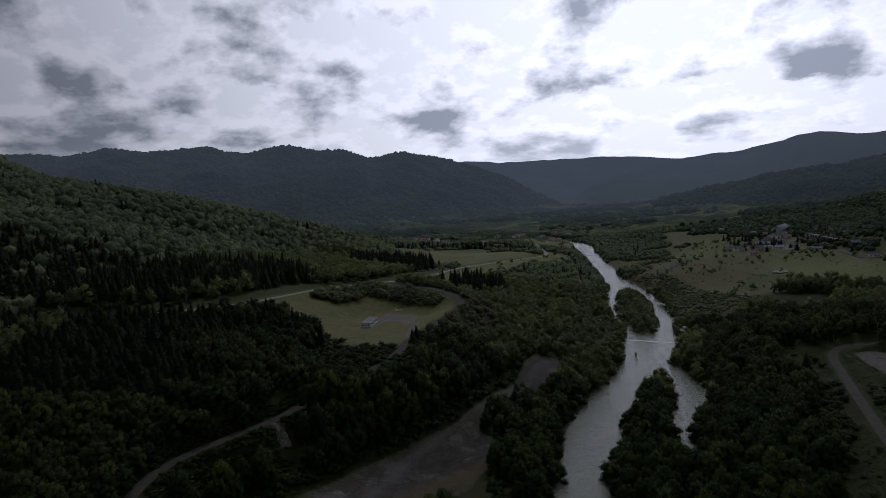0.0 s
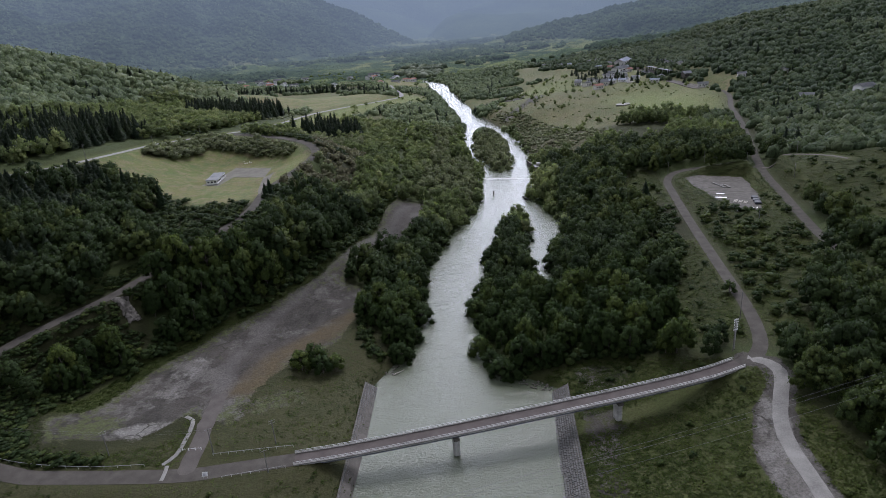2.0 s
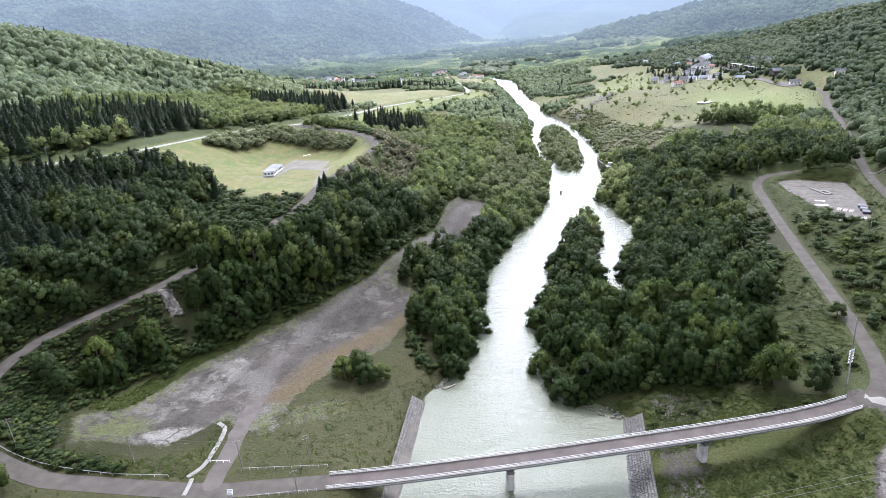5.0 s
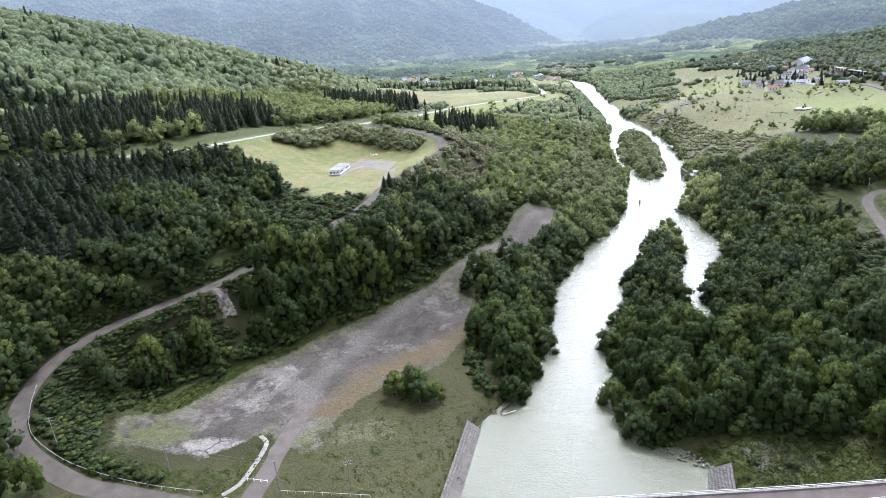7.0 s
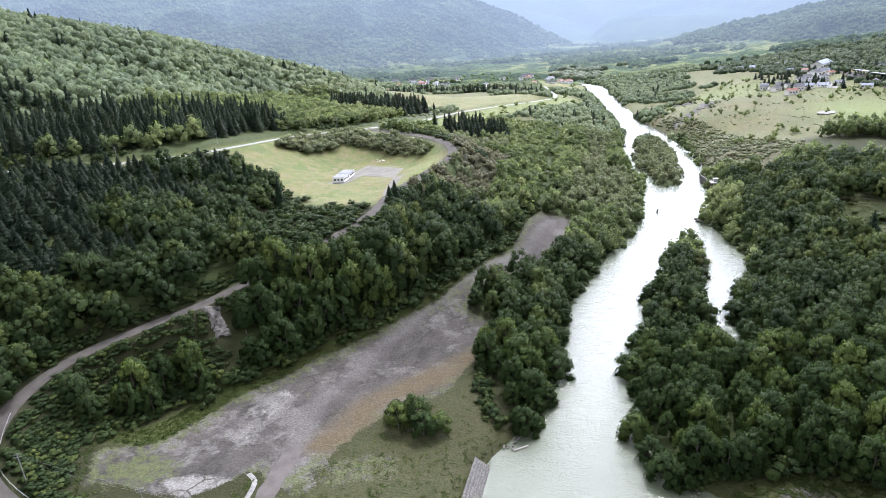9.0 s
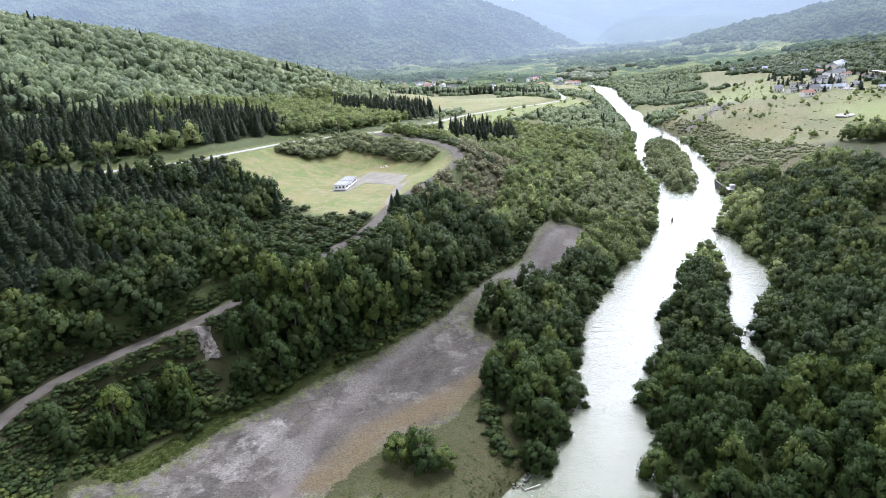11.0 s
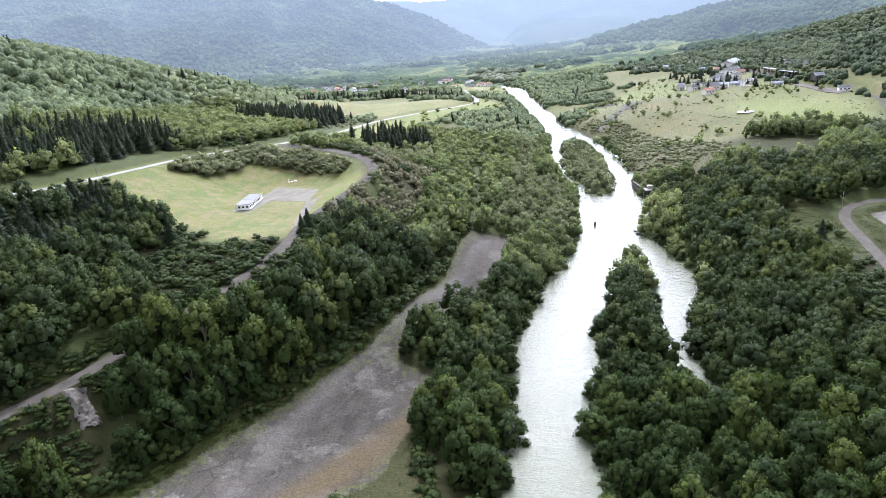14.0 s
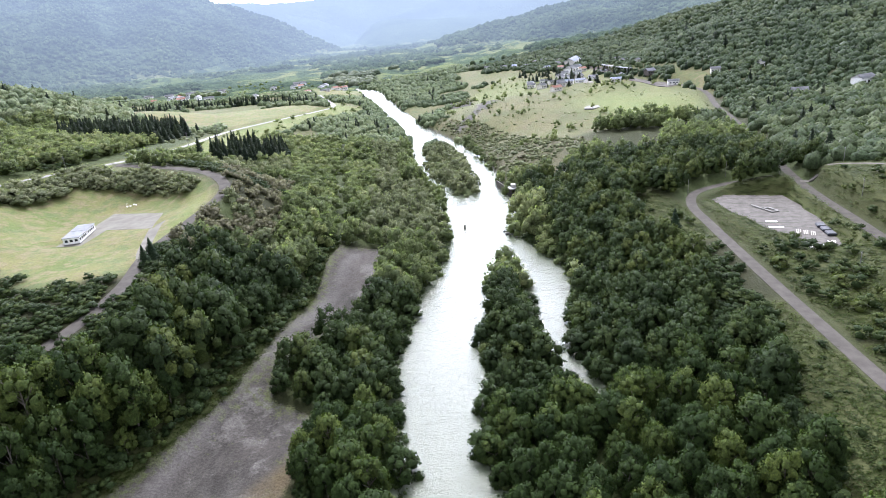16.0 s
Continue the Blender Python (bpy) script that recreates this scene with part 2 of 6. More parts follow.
def hazed_far_material(name, fields=False):
    """The distance beyond the near hills: woods and fields, with kilometres of bright air painted on."""
    m, tr, bsdf = material(name, 1.0, 0.0, 0.0)
    p = nd(tr, "ShaderNodeNewGeometry").outputs["Position"]
    n1, n2, n3 = noise_tex(tr, p, 0.0035, 5.0), noise_tex(tr, p, 0.022, 5.0, 0.7), noise_tex(tr, p, 0.085, 3.0, 0.7)
    fac = mth(tr, "ADD", mth(tr, "MULTIPLY", n1, 0.4), mth(tr, "ADD", mth(tr, "MULTIPLY", n2, 0.25), mth(tr, "MULTIPLY", n3, 0.35)))
    col = ramp(tr, fac, [(0.38, (0.020, 0.034, 0.020)), (0.62, (0.088, 0.118, 0.056))])
    if fields:
        # strips of meadow and stubble between the groves of the valley floor
        cells = nd(tr, "ShaderNodeTexVoronoi", Vector=nd(tr, "ShaderNodeMapping", Vector=p, Rotation=(0, 0, radians(20)), Scale=(0.004, 0.0075, 0.001)).outputs[0], Scale=1.0)
        crop = ramp(tr, nd(tr, "ShaderNodeSeparateColor", Color=cells.outputs["Color"]).outputs[0], [(0.0, (0.10, 0.13, 0.045)), (0.5, (0.16, 0.17, 0.08)), (1.0, (0.07, 0.10, 0.04))])
        open_land = mth(tr, "MULTIPLY", attr(tr, "lowland"), ramp(tr, mth(tr, "ADD", mth(tr, "MULTIPLY", n1, 0.4), mth(tr, "MULTIPLY", n2, 0.6)), [(0.495, 0.0), (0.54, 1.0)]))
        col = mix(tr, open_land, col, crop)
    # Haze by distance: base colour fades out, an emission of sky blue fades in.
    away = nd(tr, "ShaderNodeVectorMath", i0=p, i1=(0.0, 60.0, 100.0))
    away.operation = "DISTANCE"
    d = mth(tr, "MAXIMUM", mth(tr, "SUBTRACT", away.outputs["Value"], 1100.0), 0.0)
    clear = mth(tr, "EXPONENT", mth(tr, "MULTIPLY", d, -1.0 / HAZE_LENGTH))
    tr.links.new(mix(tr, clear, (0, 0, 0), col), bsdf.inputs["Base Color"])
    tr.links.new(mix(tr, clear, HAZE_GLOW, (0, 0, 0)), bsdf.inputs["Emission Color"])
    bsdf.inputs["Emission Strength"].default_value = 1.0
    bump(tr, bsdf, mth(tr, "ADD", n2, n3), 1.0, 14.0)
    return m


HAZE_LENGTH, HAZE_GLOW = 2800.0, (0.58, 0.71, 0.89)
M_GROUND, M_WATER = ground_material(), water_material()
# Near leaves darkened for cloud shade; the paler copies below carry sun and haze.
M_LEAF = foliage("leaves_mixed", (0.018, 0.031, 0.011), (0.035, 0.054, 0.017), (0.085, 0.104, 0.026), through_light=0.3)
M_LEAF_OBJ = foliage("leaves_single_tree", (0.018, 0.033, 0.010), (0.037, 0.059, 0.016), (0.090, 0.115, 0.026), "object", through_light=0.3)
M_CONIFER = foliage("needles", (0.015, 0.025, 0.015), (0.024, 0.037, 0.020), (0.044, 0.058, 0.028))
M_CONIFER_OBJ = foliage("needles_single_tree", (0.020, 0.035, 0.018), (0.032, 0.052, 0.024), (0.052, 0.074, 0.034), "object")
M_SILVER = foliage("leaves_willow", (0.120, 0.140, 0.076), (0.180, 0.196, 0.110), (0.25, 0.255, 0.155), through_light=0.55)
# Herbs darkened below their own colour, standing in for cloud shade nearby.
M_GRASS = foliage("tall_herbs", (0.022, 0.034, 0.007), (0.036, 0.052, 0.010), (0.066, 0.080, 0.018), grain=2.0)
M_RUSSET = foliage("leaves_russet_scrub", (0.115, 0.112, 0.068), (0.165, 0.156, 0.102), (0.23, 0.215, 0.15), through_light=0.5)
# The same leaves made paler: valley sunlight and haze put into the colour.
M_LEAF_LIT = foliage("leaves_lit_valley_wood", (0.088, 0.114, 0.050), (0.155, 0.186, 0.080), (0.255, 0.275, 0.125), grain=1.0, through_light=0.6)
M_BARK = surface("bark", (0.06, 0.05, 0.04), (0.16, 0.14, 0.12), 2.0, 14.0)
# Hill leaves lightened to imitate sun and thin haze on them.
M_HILLWOOD_LIT = foliage("leaves_lit_hazed_hills", (0.070, 0.098, 0.054), (0.122, 0.158, 0.080), (0.205, 0.235, 0.118), grain=0.6)
# Darker copy of the hill leaves: the east slope's shade put into the colour.
M_HILLWOOD_SHADED = foliage("leaves_shaded_hill", (0.026, 0.044, 0.022), (0.050, 0.074, 0.034), (0.100, 0.124, 0.056), grain=0.6)
# Palest copy: haze over the valley floor mixed into the leaf colour.
M_VALEWOOD_HAZED = foliage("leaves_hazed_valley_floor", (0.085, 0.112, 0.078), (0.140, 0.168, 0.112), (0.22, 0.24, 0.16), grain=0.5)
M_MOUNT = hazed_far_material("far_woods")
M_FARFLOOR = hazed_far_material("far_valley_floor_hazed", True)
M_ASPHALT = surface("worn_asphalt", (0.044, 0.040, 0.034), (0.074, 0.067, 0.058), 0.3, 6.0, 0.95, spec=0.1)
M_YARD = surface("gravel_yard", (0.098, 0.092, 0.077), (0.150, 0.141, 0.119), 0.2, 4.0, 0.95, spec=0.1)
M_TRACK = surface("dirt_track", (0.058, 0.051, 0.045), (0.084, 0.075, 0.067), 0.25, 4.0, 0.95, spec=0.15)
M_PALEROAD = surface("bleached_asphalt", (0.13, 0.127, 0.12), (0.19, 0.186, 0.176), 0.2, 4.0, 0.9)
M_OLDCONC = surface("old_concrete", (0.11, 0.106, 0.096), (0.20, 0.194, 0.178), 0.5, 5.0, 0.9)
M_RAIL = surface("weathered_rail_paint", (0.30, 0.30, 0.29), (0.44, 0.44, 0.42), 0.7, 6.0, 0.6)
M_DARKRAIL = surface("dull_rail_steel", (0.16, 0.16, 0.15), (0.27, 0.27, 0.255), 0.7, 6.0, 0.6)
M_DECK = surface("bridge_asphalt", (0.056, 0.047, 0.043), (0.084, 0.072, 0.066), 0.3, 6.0, 0.95, spec=0.15)
M_CONCRETE = surface("weathered_concrete", (0.24, 0.235, 0.22), (0.45, 0.44, 0.41), 0.5, 6.0, 0.85)
M_DARKCONC = surface("stained_concrete", (0.058, 0.053, 0.046), (0.112, 0.103, 0.090), 0.4, 5.0, 0.9, spec=0.15)
M_GRAVEL = surface("pale_gravel", (0.115, 0.110, 0.100), (0.21, 0.202, 0.186), 0.15, 3.0, 0.95, relief=0.6, spec=0.15)
M_STONE = surface("riprap_stone", (0.060, 0.060, 0.056), (0.150, 0.147, 0.137), 0.9, 7.0, 0.9, vary=0.5)
M_ROCK = surface("bare_rock", (0.050, 0.045, 0.038), (0.150, 0.138, 0.120), 0.4, 4.0, 0.9, relief=0.7)
M_WHITE = surface("white_paint", (0.66, 0.66, 0.65), (0.82, 0.82, 0.80), 0.6, 8.0, 0.6)
M_STEEL = surface("galvanised_steel", (0.42, 0.43, 0.44), (0.58, 0.59, 0.60), 1.0, 9.0, 0.45, 0.7)
M_BLACK = surface("black_sheeting", (0.012, 0.013, 0.017), (0.03, 0.033, 0.04), 1.0, 8.0, 0.6)
M_TIMBER = surface("weathered_timber", (0.22, 0.20, 0.17), (0.42, 0.39, 0.34), 1.0, 9.0)
M_ROOF_GREY = surface("pale_metal_roof", (0.11, 0.115, 0.12), (0.17, 0.175, 0.182), 0.4, 4.0, 0.75, spec=0.15)
M_ROOF_DARK = surface("dark_metal_roof", (0.09, 0.10, 0.12), (0.17, 0.18, 0.20), 0.4, 4.0, 0.55)
M_ROOF_RED = surface("rust_red_roof", (0.22, 0.09, 0.06), (0.33, 0.15, 0.10), 0.4, 4.0, 0.6)
M_ROOF_BLUE = surface("blue_metal_roof", (0.16, 0.20, 0.26), (0.26, 0.30, 0.36), 0.4, 4.0, 0.55)
M_WALL = surface("pale_siding", (0.52, 0.50, 0.46), (0.70, 0.68, 0.64), 0.4, 5.0, 0.75)
M_GLASS, _tr, _b = material("dark_window_glass", 0.08, 0.0, 0.6)
_b.inputs["Base Color"].default_value = (0.02, 0.025, 0.03, 1)
M_RUBBER = surface("tyre_rubber", (0.012, 0.012, 0.012), (0.03, 0.03, 0.03), 3.0, 20.0)
M_WIRE = surface("power_cable", (0.10, 0.10, 0.10), (0.2, 0.2, 0.2), 1.0, 5.0, 0.6)
M_FOAM = surface("white_water", (0.45, 0.48, 0.45), (0.78, 0.80, 0.78), 0.5, 2.5, 0.7, relief=0.8)
M_WEEDS = surface("weedy_joint", (0.02, 0.024, 0.014), (0.06, 0.065, 0.035), 1.0, 6.0, 0.95)


# ---- shape of the land ----
def catmull(pts, step=3.0):
    """A smooth line through the points, about one vertex every step metres."""
    P = [np.array(p, float) for p in pts]
    P = [2 * P[0] - P[1]] + P + [2 * P[-1] - P[-2]]
    out = []
    for a, b, c, d in zip(P, P[1:], P[2:], P[3:]):
        n = max(2, int(np.linalg.norm((c - b)[:2]) / step))
        for i in range(n):
            t = i / n
            out.append(0.5 * (2 * b + (c - a) * t + (2 * a - 5 * b + 4 * c - d) * t * t + (3 * b - a - 3 * c + d) * t ** 3))
    out.append(P[-2])
    return np.array(out)


def inside(poly, X, Y):
    hit = np.zeros(X.shape, bool)
    n = len(poly)
    for i in range(n):
        (x0, y0), (x1, y1) = poly[i][:2], poly[(i + 1) % n][:2]
        if y0 == y1:
            continue
        cross = (y0 > Y) != (y1 > Y)
        hit ^= cross & (X < (x1 - x0) * (Y - y0) / (y1 - y0) + x0)
    return hit


def near_line(pts, X, Y, closed=False):
    """Distance to a polyline, and the third coordinate of its nearest point."""
    best, val = np.full(X.shape, 1e9), np.zeros(X.shape)
    n = len(pts)
    for i in range(n if closed else n - 1):
        a, b = pts[i], pts[(i + 1) % n]
        dx, dy = b[0] - a[0], b[1] - a[1]
        t = np.clip(((X - a[0]) * dx + (Y - a[1]) * dy) / (dx * dx + dy * dy + 1e-9), 0, 1)
        d = np.hypot(X - a[0] - t * dx, Y - a[1] - t * dy)
        near = d < best
        best = np.where(near, d, best)
        if len(a) > 2:
            val = np.where(near, a[2] + t * (b[2] - a[2]), val)
    return best, val


def signed(poly, X, Y):
    """Distance to the outline of a polygon, negative inside."""
    d, _ = near_line([p[:2] for p in poly], X, Y, True)
    return np.where(inside(poly, X, Y), -d, d)


def smooth(a, b, v):
    t = np.clip((v - a) / (b - a), 0, 1)
    return t * t * (3 - 2 * t)


_lattice = np.random.RandomState(5).rand(256, 256)


def value_noise(X, Y, size):
    u, v = X / size + 311.7, Y / size + 157.3
    i, j = np.floor(u).astype(int), np.floor(v).astype(int)
    f, g = u - i, v - j
    f, g = f * f * (3 - 2 * f), g * g * (3 - 2 * g)
    L = lambda a, b: _lattice[a % 256, b % 256]
    return (L(i, j) * (1 - f) + L(i + 1, j) * f) * (1 - g) + (L(i, j + 1) * (1 - f) + L(i + 1, j + 1) * f) * g - 0.5


def fbm(X, Y, size, octaves=4):
    return sum(value_noise(X, Y, size / 2 ** k) / 2 ** k for k in range(octaves))


# the river between its banks, from below the bridge to the far bend
LEFT_BANK = [(-30, -300), (-33, 148), (-36, 191), (-31, 203), (-27, 220), (-27, 255), (-30, 290), (-25, 318), (-20, 350), (-9, 384), (-8, 438),
             (-11, 490), (-27, 567), (-31, 685), (-62, 872), (-107, 1062), (-113, 1164), (-128, 1241), (-200, 1330)]
RIGHT_BANK = [(-180, 1310), (-98, 1198), (-78, 1096), (-31, 807), (-3, 701), (18, 629), (28, 545), (30, 458), (22, 405), (36, 366), (39, 346),
              (34, 336), (32, 312), (27, 304), (27, 275), (26, 255), (24, 256), (21, 290), (18, 315), (19, 351), (16.5, 377), (7.5, 360), (1, 328),
              (-2.5, 302), (-7, 258), (-7.4, 222), (-5, 207), (1, 199), (8, 193), (17.7, 187), (17.4, 147), (16, -300)]
ISLAND = [(-22, 640), (-18, 548), (-5, 490), (4.7, 477), (15, 482), (17, 509), (12, 591), (1, 663), (-11, 674)]
RIVER = LEFT_BANK + RIGHT_BANK

# roads: x, y, height
ROAD_BRIDGE = [(-52, 149.4, 6.2), (-35.8, 152.8, 6.7), (-7.7, 159.8, 7.7), (22, 168.0, 8.7), (46, 174.9, 9.5), (62.6, 180.3, 10.1), (74, 185.6, 10.4)]
ROAD_LEFT = [(-52, 149.4, 6.2), (-69, 145.5, 6.3), (-82, 142.6, 6.8), (-111, 140.2, 8.5), (-124, 139.5, 10), (-145, 144.5, 13), (-158, 156, 15.5),
             (-164, 171, 18), (-162, 187, 20.5), (-153, 203, 22.5), (-142, 223, 24), (-129, 255, 28), (-120, 277, 31), (-116, 300, 33), (-120, 330, 33.5),
             (-117, 360, 34.5), (-112, 388, 37), (-113, 405, 39), (-124, 423, 41), (-142, 437, 42.5), (-168, 449, 43.7), (-195, 463, 44.6)]
ROAD_MAIN = [(-420, 205, 62), (-330, 250, 59), (-268, 284, 56), (-236, 322, 53.5), (-226, 370, 51), (-224, 418, 47.5), (-195, 463, 44.6), (-182, 517, 40), (-187, 649, 30),
             (-168, 730, 25), (-137, 815, 20), (-127, 880, 17), (-165, 1030, 14), (-200, 1177, 12), (-260, 1330, 12)]
ROAD_RIGHT = [(74, 185.6, 10.4), (80.5, 190, 10.5), (85.5, 200, 11), (89, 221.6, 11.5), (91.3, 254.8, 12), (94.6, 300, 12.5), (99.5, 354, 13),
              (103.5, 384, 13.2), (114.4, 402, 13.5), (138.9, 411, 13.5), (160, 405, 13.5), (164, 402, 13.5)]
ROAD_EAST = [(134, 150, 12.5), (139, 231, 13), (142, 282, 13.5), (152, 341, 13.5), (163, 400, 13.5), (184, 477, 15), (199, 534, 17), (214, 600, 19), (236, 690, 22), (215, 800, 23), (200, 930, 24)]
TRACK_LOT = [(-80, 143, 6.5), (-80.8, 152, 6.2), (-82.2, 159, 6.1), (-84.2, 168, 6), (-86.2, 181, 6)]
WHEEL_TRACK = [(-86, 180), (-89, 192), (-91, 203), (-90, 220), (-87, 238), (-81, 257), (-75.5, 279), (-69.5, 302), (-63, 324), (-58, 351), (-56.5, 371), (-53, 384)]
FIELD_PATH = [(-118.5, 322, 33.4), (-122, 330, 33.2), (-126.5, 345, 32.8), (-130, 360, 32.2), (-132, 372, 32)]
DRIVE_EAST = [(164, 402, 13.5), (176, 394, 15), (186, 378, 18), (192, 362, 21)]
GRAVEL_PATH = [(77.5, 188.6, 10.3), (82.0, 186, 10.2), (83.6, 181, 9.7), (82.3, 175.8, 9.3), (79, 168.6, 9), (76, 160, 8.6), (75, 152, 8.3), (75, 139.6, 8), (74, 120, 8)]

GRAVEL_APRON = [(77.5, 175), (72, 168.4), (68, 158.6), (65.5, 147), (67, 138), (72, 120), (76, 120), (77, 140), (77.5, 152), (79, 163)]

# open ground without trees
LOT = [(-134, 164), (-127, 169), (-122.5, 174), (-121.6, 183), (-118.5, 193), (-115, 200), (-109, 209), (-104, 221), (-97, 233), (-87, 249), (-77, 272), (-70, 303), (-65, 336), (-63.5, 376), (-61, 398),
       (-38, 393), (-35, 377), (-41, 354), (-44.5, 334), (-55, 311), (-66, 290), (-67, 271), (-52, 262), (-54, 247), (-55, 236), (-58, 217), (-70, 203), (-75, 187), (-79, 165), (-90, 169), (-91, 155), (-106, 151), (-125, 152)]
BANK_LEFT = [(-52, 236), (-36, 212), (-34, 205), (-36, 191), (-33, 100), (-140, 100), (-124, 139), (-106, 151), (-79, 163), (-74, 187), (-60, 215)]
FIELD = [(-119, 312), (-141, 300), (-170, 318), (-186, 322), (-205, 335), (-224, 345), (-222, 415), (-196, 458), (-165, 444), (-125, 418), (-115, 400), (-113, 388), (-118, 345)]
BIG_FIELD = [(-222, 650), (-190, 690), (-172, 740), (-140, 815), (-135, 850), (-190, 885), (-300, 880), (-385, 855), (-362, 800), (-290, 715)]
VERGE_FIELD = [(-192, 470), (-160, 520), (-152, 640), (-132, 730), (-102, 815), (-90, 890), (-122, 900), (-133, 815), (-164, 730), (-183, 649), (-178, 517)]
FAR_MEADOW = [(-330, 1180), (-200, 1190), (-150, 1020), (-105, 1120), (-140, 1290), (-330, 1420), (-420, 1300)]
BANK_RIGHT = [(8, 190), (32, 203), (60, 196), (76, 186), (84, 178), (90, 150), (90, 90), (16, 90)]
MEADOW_RIGHT = [(58, 204), (70, 200), (82, 200), (87, 222), (88.5, 250), (90, 285), (84, 285), (75, 256), (66, 228)]
YARD = [(88, 196), (97, 260), (103, 355), (108, 386), (122, 398), (160, 396), (148, 340), (137, 280), (130, 250), (112, 235), (104, 212), (98, 194)]
PLATEAU = [(20, 660), (40, 590), (58, 545), (85, 548), (130, 582), (175, 572), (205, 592), (222, 650), (230, 760), (190, 800), (190, 930), (110, 1020), (50, 900), (0, 800)]
SLOPE_EAST = [(166, 390), (176, 400), (200, 380), (240, 330), (200, 280), (158, 270), (156, 340)]
BENCH_RIGHT = [(74, 345), (96, 340), (100, 380), (92, 410), (76, 390)]

SLAB = [(115, 389), (123.5, 394), (147, 384.5), (142, 348), (132.5, 320), (120.3, 319.6), (123, 333), (117, 341.7), (117, 356), (113.6, 365.5)]
PAD = [(-165, 398.5), (-139, 392), (-136, 374), (-134.7, 368), (-156, 372.5), (-157, 353), (-168.5, 354), (-165, 377)]
BLUFF = [(33, 492), (60, 478), (85, 500), (102, 530), (70, 575), (50, 640), (28, 690), (0, 745), (-8, 730), (20, 640), (30, 550)]
LOT_VERGE = [(-79, 165), (-90, 171), (-92, 154), (-106, 150), (-125, 151), (-137, 166), (-140, 152), (-124, 138), (-79, 141)]
# low scrub in place of trees
RUSSET_ZONE = [(-119, 352), (-116, 411), (-131, 467), (-100, 470), (-90, 442), (-86, 381), (-92, 340), (-104, 328)]
STRIP_FIELD = [(130, 672), (160, 708), (205, 650), (186, 592), (142, 592), (134, 630)]
CLEARED = [(-262, 478), (-212, 478), (-192, 520), (-196, 650), (-232, 700), (-300, 640), (-290, 550)]
LOW = [[(-124, 428), (-112, 402), (-100, 395), (-84, 400), (-92, 470), (-130, 480), (-175, 470), (-160, 452)], [(-162, 148), (-168, 175), (-166, 195), (-150, 214), (-140, 228), (-126, 208), (-131, 185), (-137, 164), (-126, 146)],
       [(-113, 318), (-141, 306), (-172, 322), (-168, 285), (-134, 258), (-120, 262)], [(-118, 340), (-120, 300), (-128, 262), (-118, 262), (-108, 300), (-108, 345)],
       [(75, 258), (84, 287), (91, 287), (94, 320), (97, 352), (84, 345), (76, 310), (70, 275)]]
BUSH_BANK = [(-218, 385), (-219, 410), (-198, 450), (-165, 441), (-130, 418), (-134, 408), (-165, 424), (-190, 424), (-204, 395)]

WOOD_FOOT = [(-139, 168), (-131, 177), (-127.5, 190), (-122, 203), (-114, 211.5), (-107.5, 224), (-99.8, 236), (-90, 251), (-80.5, 272), (-73.5, 303), (-68.5, 336), (-67, 376), (-64, 400), (-61, 398), (-63.5, 376), (-65, 336), (-70, 303), (-77, 272), (-87, 249), (-97, 233), (-104, 221), (-109, 209), (-115, 200), (-118.5, 193), (-121.6, 183), (-122.5, 174), (-127, 169)]
WALL_WOOD = [(-127, 213), (-116, 216), (-100, 238), (-84, 264), (-73, 303), (-68, 345), (-84, 348), (-100, 335), (-112, 300), (-120, 262), (-128, 240)]

OPEN = [WOOD_FOOT, LOT, BANK_LEFT, FIELD, BIG_FIELD, VERGE_FIELD, FAR_MEADOW, BANK_RIGHT, MEADOW_RIGHT, YARD, PLATEAU, SLOPE_EAST, BENCH_RIGHT, BLUFF, LOT_VERGE]

# hills: crest lines with heights, and how steep they fall
RIDGES = [
    ([(-2600, 1300, 400), (-2196, 1893, 344), (-2094, 2006, 372), (-1983, 2116, 358), (-1796, 2278, 366), (-1685, 2362, 332), (-1530, 2466, 367), (-1413, 2536, 335),
      (-1300, 2596, 328), (-1209, 2640, 292), (-1039, 2713, 306), (-866, 2773, 262), (-741, 2810, 220), (-591, 2846, 158), (-441, 2873, 70), (-341, 2887, 10)], 0.36),
    ([(-1100, 300, 240), (-880, 640, 206), (-862, 690, 180), (-840, 760, 90)], 0.42),
    ([(-760, 380, 206), (-600, 470, 156), (-479, 587, 120), (-377, 697, 76), (-325, 765, 42)], 0.40),
    ([(-700, 150, 190), (-560, 290, 150), (-450, 380, 112), (-370, 450, 80), (-310, 510, 52)], 0.42),
    ([(254, 905, 30), (292, 890, 52), (340, 866, 70), (390, 844, 70), (463, 805, 72), (700, 720, 120), (1100, 600, 200)], 0.30),
    ([(196, 362, 24), (240, 352, 38), (300, 345, 55), (420, 350, 85), (700, 380, 140)], 0.36),
    ([(237, 2196, 75), (335, 2184, 98), (473, 2159, 115), (585, 2131, 123), (674, 2105, 143), (1300, 1900, 212)], 0.22),
    ([(330, 1350, 45), (480, 1280, 75), (620, 1180, 95), (900, 1000, 150)], 0.22),
]
